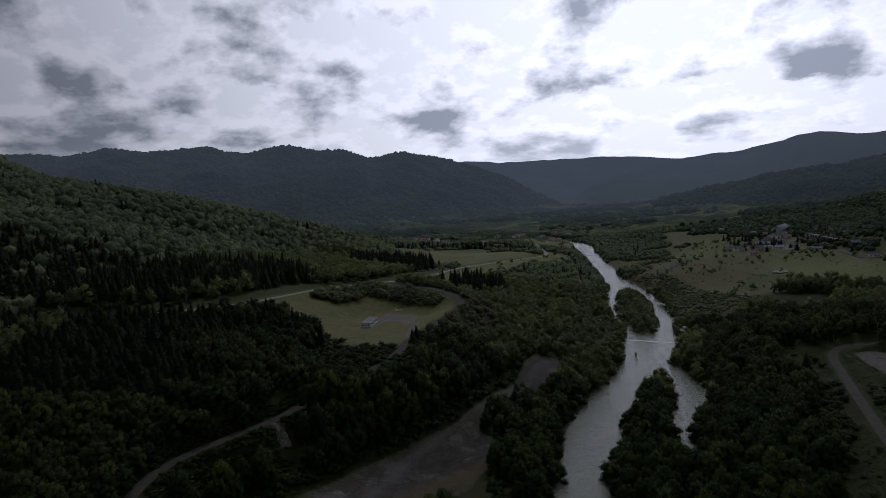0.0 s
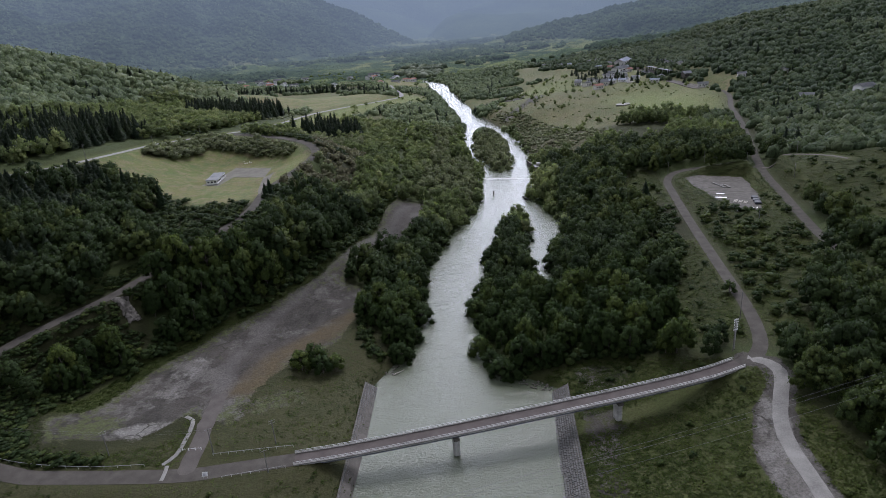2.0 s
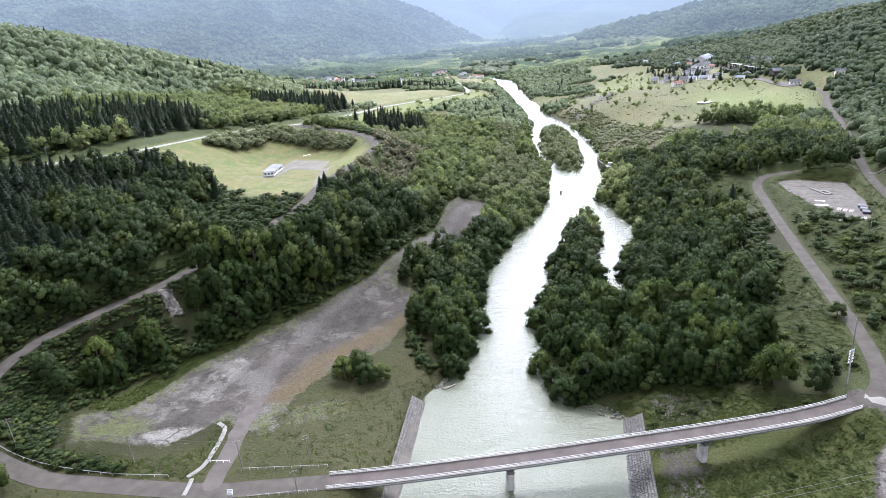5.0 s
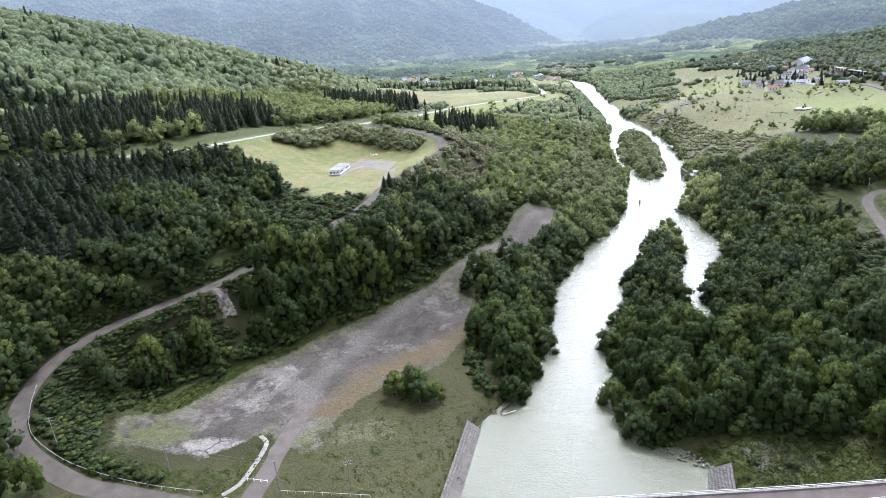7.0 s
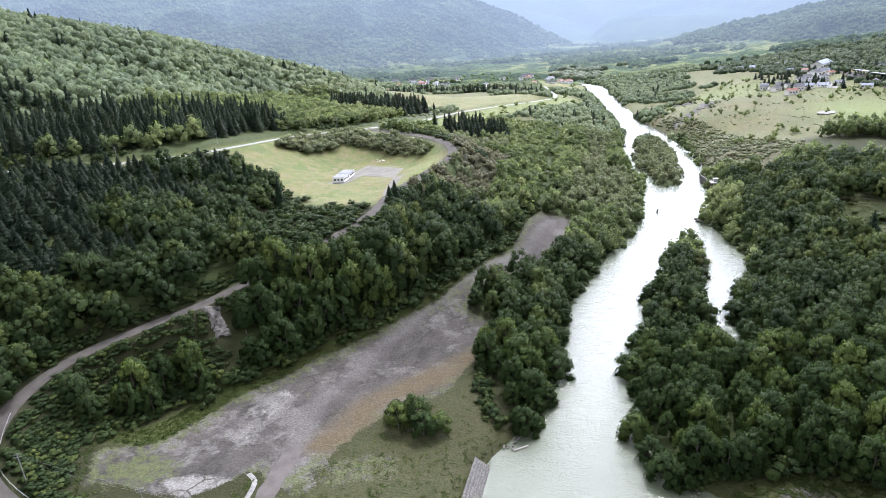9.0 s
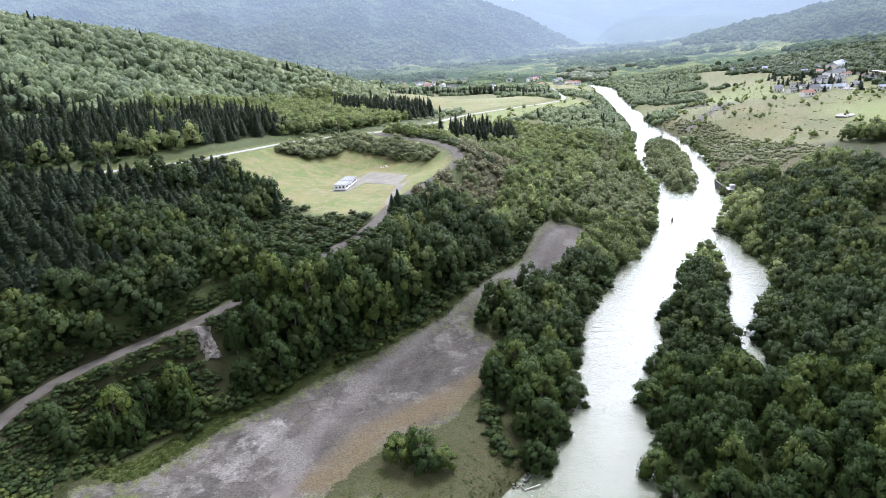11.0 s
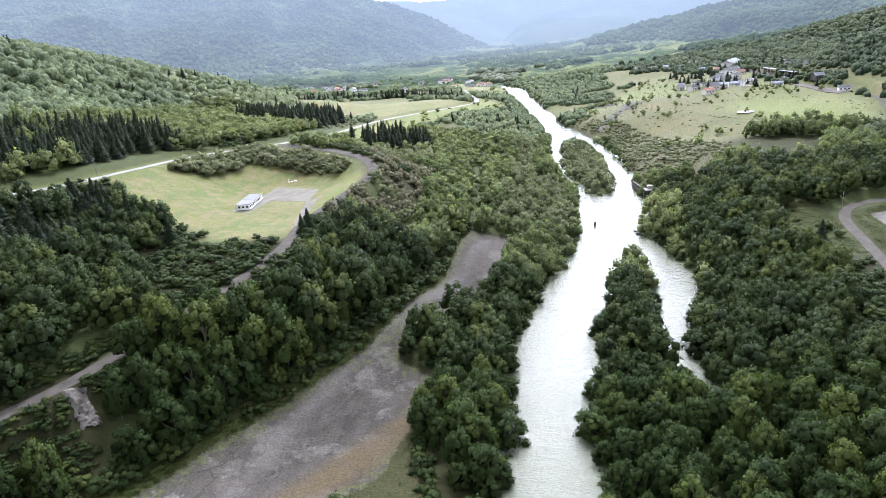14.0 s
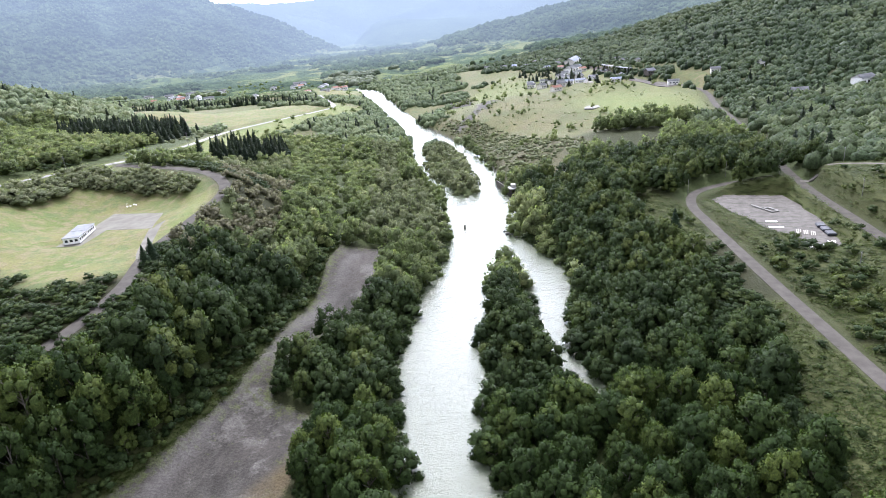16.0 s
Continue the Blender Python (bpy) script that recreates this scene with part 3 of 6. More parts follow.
VALLEY = [(-420, 760, 28), (-280, 780, 23), (-300, 1000, 16), (-400, 1200, 16), (-260, 1330, 12), (-600, 1500, 18), (-200, 1700, 12), (100, 1500, 18), (0, 1900, 14), (500, 1500, 40),
          (-1000, 1700, 40), (300, 1900, 30), (-60, 1300, 8), (20, 1150, 16), (260, 1100, 34), (120, 900, 21), (163, 800, 22), (125, 647, 19.5), (60, 760, 19), (30, 680, 12),
          (180, 640, 21), (240, 760, 26), (309, 578, 25), (250, 520, 24), (340, 480, 40), (70, 540, 15), (130, 480, 15.5), (60, 480, 9), (70, 420, 11), (60, 350, 8)]
FLATS = [(-164, 366, 32), (-145, 385, 31.8), (-180, 380, 32.5), (-150, 350, 32), (-195, 345, 40), (-135, 340, 32.5), (-190, 400, 35), (-155, 420, 33), (-130, 395, 32.5),
         (-205, 420, 43), (-175, 300, 34), (-200, 250, 42), (-230, 220, 48), (-220, 300, 47), (-150, 270, 30), (-185, 190, 26), (-200, 140, 20), (-170, 90, 12),
         (-135, 190, 7), (-120, 175, 6.2), (-107, 214, 6), (-95, 202, 6), (-92, 234, 4.5), (-61, 248, 4), (-75, 260, 4), (-56, 300, 4), (-56, 397, 4), (-37, 381, 4), (-66, 340, 4.5),
         (-60, 440, 8), (-85, 480, 15)]
FLATS2 = [(-60, 190, 4), (-50, 215, 3), (-110, 115, 5.5), (-60, 110, 4), (-100, 260, 20), (-92, 300, 22), (-88, 345, 21), (-88, 400, 23), (-92, 450, 22), (-120, 500, 22), (-145, 500, 28), (-110, 560, 16), (-140, 600, 20), (-70, 520, 10),
          (-60, 600, 12), (-90, 720, 14), (-110, 850, 13), (40, 190, 2.4), (60, 176, 4.5), (50, 140, 2.5), (80, 130, 7.5), (105, 170, 10), (40, 230, 4), (10, 230, 2),
          (70, 240, 9), (120, 250, 12.5), (120, 300, 12.8), (130, 360, 13), (70, 300, 9), (50, 300, 5), (5, 300, 2), (180, 300, 20), (180, 220, 18), (10, 345, 1.5)]


def spread(points, every=28.0):
    """Thins a line to points some metres apart."""
    line = catmull(points, every)
    return [tuple(p) for p in line]


CONTROL = np.array(spread(ROAD_LEFT) + spread(ROAD_MAIN, 60) + spread(ROAD_RIGHT) + spread(ROAD_EAST, 50) + VALLEY + FLATS + FLATS2
                   + [(x, y, 1.2) for x, y in LEFT_BANK[1:-1] + RIGHT_BANK[1:-1:2] + ISLAND[::2]])


def soft_surface(points, soft=14.0):
    """A smooth sheet through scattered heights."""
    C = points[:, :2]
    kern = lambda d: np.sqrt(d * d + soft * soft)
    D = np.hypot(C[:, None, 0] - C[None, :, 0], C[:, None, 1] - C[None, :, 1])
    n = len(C)
    A = np.zeros((n + 1, n + 1))
    A[:n, :n] = kern(D) - np.eye(n) * 2.0
    A[:n, n] = A[n, :n] = 1
    w = np.linalg.solve(A, np.append(points[:, 2], 0))

    def at(X, Y):
        out = np.full(X.shape, w[n])
        for (cx, cy), k in zip(C, w):
            out = out + k * kern(np.hypot(X - cx, Y - cy))
        return out
    return at


SHEET = soft_surface(CONTROL)
ROADS = [(catmull(r, 6), half) for r, half in ((ROAD_LEFT, 3.3), (ROAD_MAIN, 3.2), (ROAD_RIGHT, 3.0), (ROAD_EAST, 2.8))]


def land(X, Y):
    """Height of the ground."""
    X, Y = np.asarray(X, float), np.asarray(Y, float)
    base = SHEET(X, Y)
    away = np.hypot(X + 40, Y - 450)
    base = base + (14 - base) * smooth(1100, 1900, away)
    base = np.maximum(base, 1.0)
    rough = fbm(X, Y, 45, 3) * 2.0 * smooth(30, 160, np.abs(X + 20) - 20) * smooth(0, 60, near_line([r[:2] for r in ROAD_MAIN], X, Y)[0] - 10)
    z = base + rough
    for crest, slope in RIDGES:
        d, h = near_line(crest, X, Y)
        gully = fbm(X + 900, Y, 320, 4) + (0.5 * value_noise(X + 40, Y, 130) if slope > 0.38 else 0.0)
        hill = h - slope * np.sqrt(d * d + 1600) + slope * 40 + gully * np.minimum(d, 300) * 0.55 * slope
        k = 10.0
        z = np.maximum(z, hill) + k * np.exp(-np.abs(z - hill) / k) * 0.5 * (hill > z - 60)
    for line, half in ROADS:
        d, h = near_line(line, X, Y)
        w = 1 - smooth(half + 0.8, half + 7, d)
        z = z * (1 - w) + (h - 0.05) * w
    for poly, h in ((PAD, 32.0), (SLAB, 13.0)):
        w = 1 - smooth(0, 6, signed(poly, X, Y))
        z = z * (1 - w) + h * w
    # room for the water
    s = np.minimum(signed(RIVER, X, Y), 1e9)
    isl = -signed(ISLAND, X, Y)
    s = np.maximum(s, isl)
    bank = smooth(-2.0, 9.0, s)
    z = np.where(s < 9, -2.2 + (np.minimum(z, 40) + 2.2) * bank, z)
    return z


class Heights:
    """Ground heights looked up on a fine grid."""
    def __init__(self, x0, x1, y0, y1, step):
        self.x0, self.y0, self.step = x0, y0, step
        xs, ys = np.arange(x0, x1 + step, step), np.arange(y0, y1 + step, step)
        self.Z = land(*np.meshgrid(xs, ys))

    def __call__(self, x, y):
        u = np.clip((np.asarray(x, float) - self.x0) / self.step, 0, self.Z.shape[1] - 1.001)
        v = np.clip((np.asarray(y, float) - self.y0) / self.step, 0, self.Z.shape[0] - 1.001)
        i, j = u.astype(int), v.astype(int)
        f, g = u - i, v - j
        Z = self.Z
        return (Z[j, i] * (1 - f) + Z[j, i + 1] * f) * (1 - g) + (Z[j + 1, i] * (1 - f) + Z[j + 1, i + 1] * f) * g


# ---- building helpers ----
def mesh_of(name, V, F, mat, flat=True, normals=None):
    """A mesh from vertices and faces; a large triangle mesh goes in by whole arrays."""
    me = bpy.data.meshes.new(name)
    if isinstance(F, np.ndarray) and len(F):
        V, F = np.asarray(V, np.float32), np.asarray(F, np.int32)
        n, k = F.shape
        me.vertices.add(len(V))
        me.vertices.foreach_set("co", V.ravel())
        me.loops.add(n * k)
        me.loops.foreach_set("vertex_index", F.ravel())
        me.polygons.add(n)
        me.polygons.foreach_set("loop_start", np.arange(0, n * k, k, dtype=np.int32))
        me.update(calc_edges=True)
    else:
        me.from_pydata(V, [], F)
    me.materials.append(mat)
    if not flat:
        me.polygons.foreach_set("use_smooth", np.ones(len(me.polygons), bool))
    me.update()
    if normals is not None:
        N = normals / (np.linalg.norm(normals, axis=1, keepdims=True) + 1e-9)
        me.normals_split_custom_set_from_vertices(N.astype(np.float32))
    return me


def float_attr(me, name, values):
    a = me.attributes.new(name, "FLOAT", "POINT")
    a.data.foreach_set("value", np.asarray(values, np.float32))


def part(name, bm, mat, parent=None, label=""):
    """Links a bmesh as one mesh object, under a thing or a part."""
    me = bpy.data.meshes.new(name)
    bm.to_mesh(me)
    bm.free()
    me.materials.append(mat)
    ob = new(name, me)
    ob.parent = parent
    return tagged(ob, label)


def thing(name, x, y, z, rz=0.0, label="", category="", group="", kind=""):
    ob = new(name)
    ob.matrix_world = pose(x, y, z, 0, 0, rz)
    return tagged(ob, label, category, group, kind)


def box(bm, size, at=(0, 0, 0), rz=0.0, bev=0.0, rx=0.0, ry=0.0):
    made = bmesh.ops.create_cube(bm, size=1.0, matrix=pose(*at, rx, ry, rz) @ Matrix.Diagonal((*size, 1)))
    if bev:
        edges = list({e for v in made["verts"] for e in v.link_edges})
        bmesh.ops.bevel(bm, geom=edges, offset=bev, segments=1, affect="EDGES")
    return bm


def rod(bm, a, b, r0, r1=None, seg=8):
    a, b = Vector(a), Vector(b)
    d = b - a
    m = Matrix.Translation((a + b) / 2) @ d.to_track_quat("Z", "Y").to_matrix().to_4x4()
    bmesh.ops.create_cone(bm, cap_ends=True, segments=seg, radius1=r0, radius2=r0 if r1 is None else r1, depth=d.length, matrix=m)
    return bm


def boxed(size, at=(0, 0, 0), rz=0.0, bev=0.0, rx=0.0, ry=0.0):
    return box(bmesh.new(), size, at, rz, bev, rx, ry)


def rodded(a, b, r0, r1=None, seg=8):
    return rod(bmesh.new(), a, b, r0, r1, seg)


# ---- ground, water, distance ----
def axis(lo, hi, fine0, fine1, step, grow, widest):
    mids = list(np.arange(fine0, fine1 + 0.01, step))
    v, s = fine1, step
    while v < hi:
        s = min(s * grow, widest)
        v += s
        mids.append(v)
    v, s = fine0, step
    while v > lo:
        s = min(s * grow, widest)
        v -= s
        mids.insert(0, v)
    return np.array(mids)


def grid_faces(nx, ny):
    i = (np.arange(ny - 1)[:, None] * nx + np.arange(nx - 1)[None, :]).ravel()
    return np.stack([i, i + 1, i + nx + 1, i + nx], 1)


def polys_mask(polys, X, Y, blur=4.0, grow=0.0):
    out = np.zeros(X.shape)
    for p in polys:
        out = np.maximum(out, 1 - smooth(-blur, blur, signed(p, X, Y) - grow))
    return out


def build_ground():
    xs = axis(-4200, 3400, -190, 180, 2.5, 1.03, 75)
    ys = axis(-500, 5000, 95, 430, 2.5, 1.026, 110)
    X, Y = np.meshgrid(xs, ys)
    Z = land(X, Y)
    far = smooth(900, 1600, np.hypot(X, Y - 60))
    Z = Z + far * (value_noise(X, Y, 70) * 16 + value_noise(X, Y, 37) * 10)
    V = np.stack([X.ravel(), Y.ravel(), Z.ravel()], 1)
    me = mesh_of("ground", V, grid_faces(len(xs), len(ys)), M_GROUND, False)
    # the far hills carry their woods as one cover, haze painted in as emission
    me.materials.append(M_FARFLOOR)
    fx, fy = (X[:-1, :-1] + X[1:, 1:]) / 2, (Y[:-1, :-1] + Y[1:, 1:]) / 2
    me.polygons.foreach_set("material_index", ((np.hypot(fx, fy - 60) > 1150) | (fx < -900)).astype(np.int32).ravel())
    float_attr(me, "lowland", ((1 - smooth(26, 60, Z)) * smooth(900, 1300, Y)).ravel())
    bare = polys_mask([LOT], X, Y, 5.0)
    bare = np.maximum(bare, 1 - smooth(2.5, 5.0, near_line(GRAVEL_PATH, X, Y)[0]))
    s = np.maximum(signed(RIVER, X, Y), -signed(ISLAND, X, Y))
    bare = np.maximum(bare, 0.75 * (1 - smooth(1.0, 5.0, s)))
    bare = np.maximum(bare, 0.8 * polys_mask([[(44, 745 - 20), (62, 770), (58, 800), (35, 790)]], X, Y, 6.0))
    wear = [[(28, 196), (31.5, 193), (34.5, 190), (29, 190)], [(28.5, 171), (31, 171), (32.5, 160), (28.5, 160)]]
    bare = np.maximum(bare, 0.8 * polys_mask(wear, X, Y, 2.0))
    wear = [[(-74, 182), (-58, 189), (-56, 177), (-72, 167), (-80, 160), (-81, 172)], [(25, 180), (38.8, 178), (40, 169), (36, 147), (33, 100), (25, 100)], [(25, 199), (34, 202), (42, 198), (47, 189), (38, 185), (27, 183)]]
    bare = np.maximum(bare, 0.52 * polys_mask(wear, X, Y, 3.0))
    bare = np.maximum(bare, polys_mask([GRAVEL_APRON], X, Y, 1.5))
    # the eroded scar and the heap on the slope above the river
    bare = np.maximum(bare, 0.9 * polys_mask([[(9, 690), (22, 716), (48, 781), (45, 748), (25, 690), (12, 670)], [(8, 825), (13, 878), (31, 894), (42, 854), (35, 799)]], X, Y, 5.0))
    grassy = [[(-88, 167), (-91, 155), (-108, 151), (-124, 152), (-124, 155), (-100, 158), (-92, 170)]]
    bare = bare * (1 - 0.75 * polys_mask(grassy, X, Y, 2.0))
    ochre = polys_mask([[(-86, 179), (-83, 189), (-80.5, 208), (-68, 229), (-54, 248), (-52, 240), (-59, 222), (-72, 206), (-72, 191), (-76, 181)]], X, Y, 3.0)
    crust = 0.5 * polys_mask([[(-130, 171), (-130, 187), (-114, 195), (-111, 206), (-100, 206), (-92, 193), (-95, 178), (-105, 169), (-115, 168)]], X, Y, 5.0)
    crust = np.maximum(crust, 0.85 * polys_mask([[(-111, 161), (-105, 166), (-94, 166), (-92, 160), (-90, 155), (-105, 152)]], X, Y, 3.0))
    crust = np.maximum(crust, 0.9 * polys_mask([GRAVEL_APRON], X, Y, 2.0))
    weedy = polys_mask([[(-127, 158), (-123, 170), (-110, 168), (-109, 162), (-117, 152)], [(-74, 182), (-57, 189), (-55, 177), (-72, 167)]], X, Y, 3.0)
    weedy = np.maximum(weedy, 0.8 * (1 - smooth(1, 7, np.abs(signed(LOT, X, Y)))))
    track = (1 - smooth(1.2, 3.4, near_line(WHEEL_TRACK, X, Y)[0])) * (0.55 + 0.45 * value_noise(X, Y, 17))
    heath = np.maximum(polys_mask([BLUFF, CLEARED], X, Y, 8.0), 0.3 * polys_mask([PLATEAU], X, Y, 14.0))
    heath = np.maximum(heath, 0.25 * polys_mask([BANK_LEFT], X, Y, 6.0))
    sward = np.maximum(0.6 * polys_mask([STRIP_FIELD], X, Y, 9.0), 0.55 * polys_mask([VERGE_FIELD, [(-128, 402), (-118, 398), (-116, 345), (-121, 335), (-124, 370)]], X, Y, 5.0))
    sward = np.maximum(sward, 0.45 * polys_mask([PLATEAU], X, Y, 14.0) * smooth(-0.3, 0.3, value_noise(X, Y, 70)))
    sward = np.maximum(sward, 0.35 * polys_mask([WOOD_FOOT], X, Y, 3.0))
    sward = np.maximum(sward, 0.2 * polys_mask([YARD, SLOPE_EAST, MEADOW_RIGHT, BENCH_RIGHT, BANK_RIGHT], X, Y, 8.0))
    mead = polys_mask([FIELD, BIG_FIELD, VERGE_FIELD, FAR_MEADOW], X, Y, 6.0)
    mead = np.maximum(mead, 0.75 * polys_mask([PLATEAU], X, Y, 14.0))
    mead = np.maximum(mead, 0.3 * polys_mask([CLEARED, BLUFF], X, Y, 6.0))
    mead = np.maximum(mead, 0.14 * polys_mask([YARD, SLOPE_EAST, BENCH_RIGHT, MEADOW_RIGHT], X, Y, 6.0))
    flat = smooth(600, 700, Y) * (1 - smooth(30, 44, Z))
    mead = np.maximum(mead, 0.75 * flat)
    mead = np.maximum(mead, 0.12 * polys_mask([BANK_RIGHT, BANK_LEFT], X, Y, 6.0))
    wood = (1 - polys_mask(OPEN + LOW, X, Y, 4.0, 4.0)) * (1 - 0.8 * flat) * (1 - 0.8 * ((X > 40) & (Y > 440) & (Y < 720)))
    kerbside = 1 - smooth(5, 9, near_line([r[:2] for r in catmull(ROAD_MAIN, 12)], X, Y)[0])
    wood, sward = wood * (1 - kerbside), np.maximum(sward, 0.35 * kerbside)
    mead = np.maximum(mead, 0.5 * kerbside)
    for name, v in (("bare", bare), ("track", track), ("meadow", mead), ("woodland", wood), ("ochre", ochre), ("crust", crust), ("weedy", weedy), ("heath", heath), ("sward", sward)):
        float_attr(me, name, v.ravel())
    ob = tagged(new("ground", me), "grassy valley floor with bare gravelly earth and wooded slopes", "ground", kind="structure")
    return ob


build_ground()
HEIGHT = Heights(-900, 700, 90, 1300, 2.5)


def ground_at(x, y):
    return float(HEIGHT(x, y))


def build_water():
    V = [(-420, -500, 0), (220, -500, 0), (220, 1500, 0), (-420, 1500, 0)]
    me = mesh_of("water", V, [(0, 1, 2, 3)], M_WATER)
    tagged(new("water", me), "pale green turbid river water with fine ripples", "river", kind="structure")


build_water()


def ridge_sheet(name, crest, depth, drop, mat, label, seed, jag=1.0, out=1.0):
    """A far range: a crest line with spurs that fall towards the valley."""
    crest = [(8 + (x - 8) * out, 8 + (y - 8) * out, 115 + (z - 115) * out) for x, y, z in crest]
    depth = depth * out
    line = catmull(crest, 45)
    n, rows = len(line), 16
    V = []
    for j in range(rows):
        f = j / (rows - 1)
        for i, (x, y, z) in enumerate(line):
            e = Vector((x, y - 60)).normalized()
            px, py = x - e.x * depth * f, y - e.y * depth * f
            spur = float(value_noise(np.array(px + seed), np.array(py), 420)) * depth * 0.16 * math.sin(math.pi * min(1, f * 1.2))
            jagged = float(value_noise(np.array(x * 1.0 + seed), np.array(y + f * 900), 75)) * 9 * jag + float(value_noise(np.array(x + seed), np.array(y + f * 900), 33)) * 6 * jag
            V.append((px, py, z * (1 - f) ** 1.15 + spur * (z / 260) + jagged * (1 - f) - drop * f))
    me = mesh_of(name, V, [tuple(q) for q in grid_faces(n, rows)[:, ::-1]], mat, False)
    tagged(new(name, me), label, "mountains", kind="structure")


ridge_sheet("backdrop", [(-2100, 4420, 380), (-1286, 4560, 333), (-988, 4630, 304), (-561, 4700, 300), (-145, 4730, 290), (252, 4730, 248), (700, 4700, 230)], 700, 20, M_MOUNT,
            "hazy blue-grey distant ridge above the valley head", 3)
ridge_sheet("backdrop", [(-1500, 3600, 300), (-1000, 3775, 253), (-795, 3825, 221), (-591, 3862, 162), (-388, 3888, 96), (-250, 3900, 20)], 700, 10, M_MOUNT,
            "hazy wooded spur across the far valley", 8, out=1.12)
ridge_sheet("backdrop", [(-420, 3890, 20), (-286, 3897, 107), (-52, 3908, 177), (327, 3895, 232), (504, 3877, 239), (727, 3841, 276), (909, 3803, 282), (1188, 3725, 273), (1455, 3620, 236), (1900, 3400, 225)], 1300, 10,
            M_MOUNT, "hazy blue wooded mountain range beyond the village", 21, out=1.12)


# ---- plants ----
RNG = np.random.RandomState(11)


def ico(sub):
    bm = bmesh.new()
    bmesh.ops.create_icosphere(bm, subdivisions=sub, radius=1.0)
    bm.verts.ensure_lookup_table()
    V = np.array([v.co[:] for v in bm.verts])
    F = np.array([[v.index for v in f.verts] for f in bm.faces])
    bm.free()
    return V, F


ICO = {k: ico(k) for k in (1, 2, 3)}


def leaves_on(centres, normals, size, rng, quads=False, tilt=0.6):
    """Small leaf sprays, facing outward and somewhat askew."""
    n = len(centres)
    nor = normals + rng.normal(0, tilt, (n, 3))
    nor /= np.linalg.norm(nor, axis=1, keepdims=True)
    a = np.cross(nor, rng.normal(0, 1, (n, 3)))
    a /= np.linalg.norm(a, axis=1, keepdims=True) + 1e-9
    b = np.cross(nor, a)
    s = size * rng.uniform(0.6, 1.3, (n, 1))
    if quads:
        V = np.stack([centres - a * s, centres - b * s * 0.7 + nor * s * 0.15, centres + a * s, centres + b * s * 0.7 - nor * s * 0.2], 1).reshape(-1, 3)
        i = np.arange(n)[:, None] * 4
        F = np.concatenate([i + [0, 1, 2], i + [0, 2, 3]])
    else:
        V = np.stack([centres - a * s - b * s * 0.5, centres + a * s - b * s * 0.5, centres + b * s], 1).reshape(-1, 3)
        F = np.arange(n)[:, None] * 3 + [0, 1, 2]
    return V, F


def rounded(V, F, centres, radii, lobe=0.30, up=0.22):
    """Shading normals that follow the lobes of a crown and the crown as a whole."""
    gap = np.linalg.norm(V[:, None] - centres[None], axis=2) / radii
    a = V - centres[np.argmin(gap, 1)]
    mid = centres.mean(0)
    b = V - [mid[0], mid[1], mid[2] * 0.8]
    unit = lambda q: q / (np.linalg.norm(q, axis=1, keepdims=True) + 1e-9)
    return V, F, unit(lobe * unit(a) + (1 - lobe) * unit(b) + [0, 0, up])


def join(parts):
    Vs, Fs, k = [], [], 0
    for V, F in parts:
        Vs.append(V)
        Fs.append(F + k)
        k += len(V)
    return np.concatenate(Vs), np.concatenate(Fs)


def broadleaf_crown(rng, leaves, size, core=2, quads=False, lobes=12):
    """A crown one unit high and about 0.8 wide: uneven lobes, each with its own leaf sprays."""
    cs, rs = [], []
    for k in range(lobes):
        a, h = 2.4 * k + rng.uniform(-0.5, 0.5), (k + 0.5) / lobes
        out = 0.33 * math.sqrt(max(0.0, 1 - (1.08 * h - 0.12) ** 2)) * rng.uniform(0.6, 1.1)
        cs.append((math.cos(a) * out, math.sin(a) * out, 0.22 + 0.58 * h + rng.uniform(-0.05, 0.05)))
        rs.append(rng.uniform(0.135, 0.20) * (1.15 - 0.3 * h) * (12 / lobes) ** 0.42)
    cs, rs = np.array(cs), np.array(rs)
    parts = []
    CV, CF = ICO[core]
    CF = CF[CV[CF].mean(1)[:, 2] > -0.2]
    for c, r in zip(cs, rs):
        parts.append((CV * r * 0.80 * rng.uniform(0.85, 1.1, (len(CV), 1)) * [1, 1, 0.9] + c, CF))
    which = rng.choice(lobes, leaves, p=rs ** 2 / (rs ** 2).sum())
    d = rng.normal(0, 1, (leaves, 3))
    d[:, 2] = np.abs(d[:, 2]) * 1.1 - 0.35
    d /= np.linalg.norm(d, axis=1, keepdims=True)
    pts = cs[which] + d * rs[which][:, None] * (0.80 + 0.38 * rng.uniform(0, 1, (leaves, 1)))
    parts.append(leaves_on(pts, d, size, rng, quads, 0.55))
    return rounded(*join(parts), cs, rs)


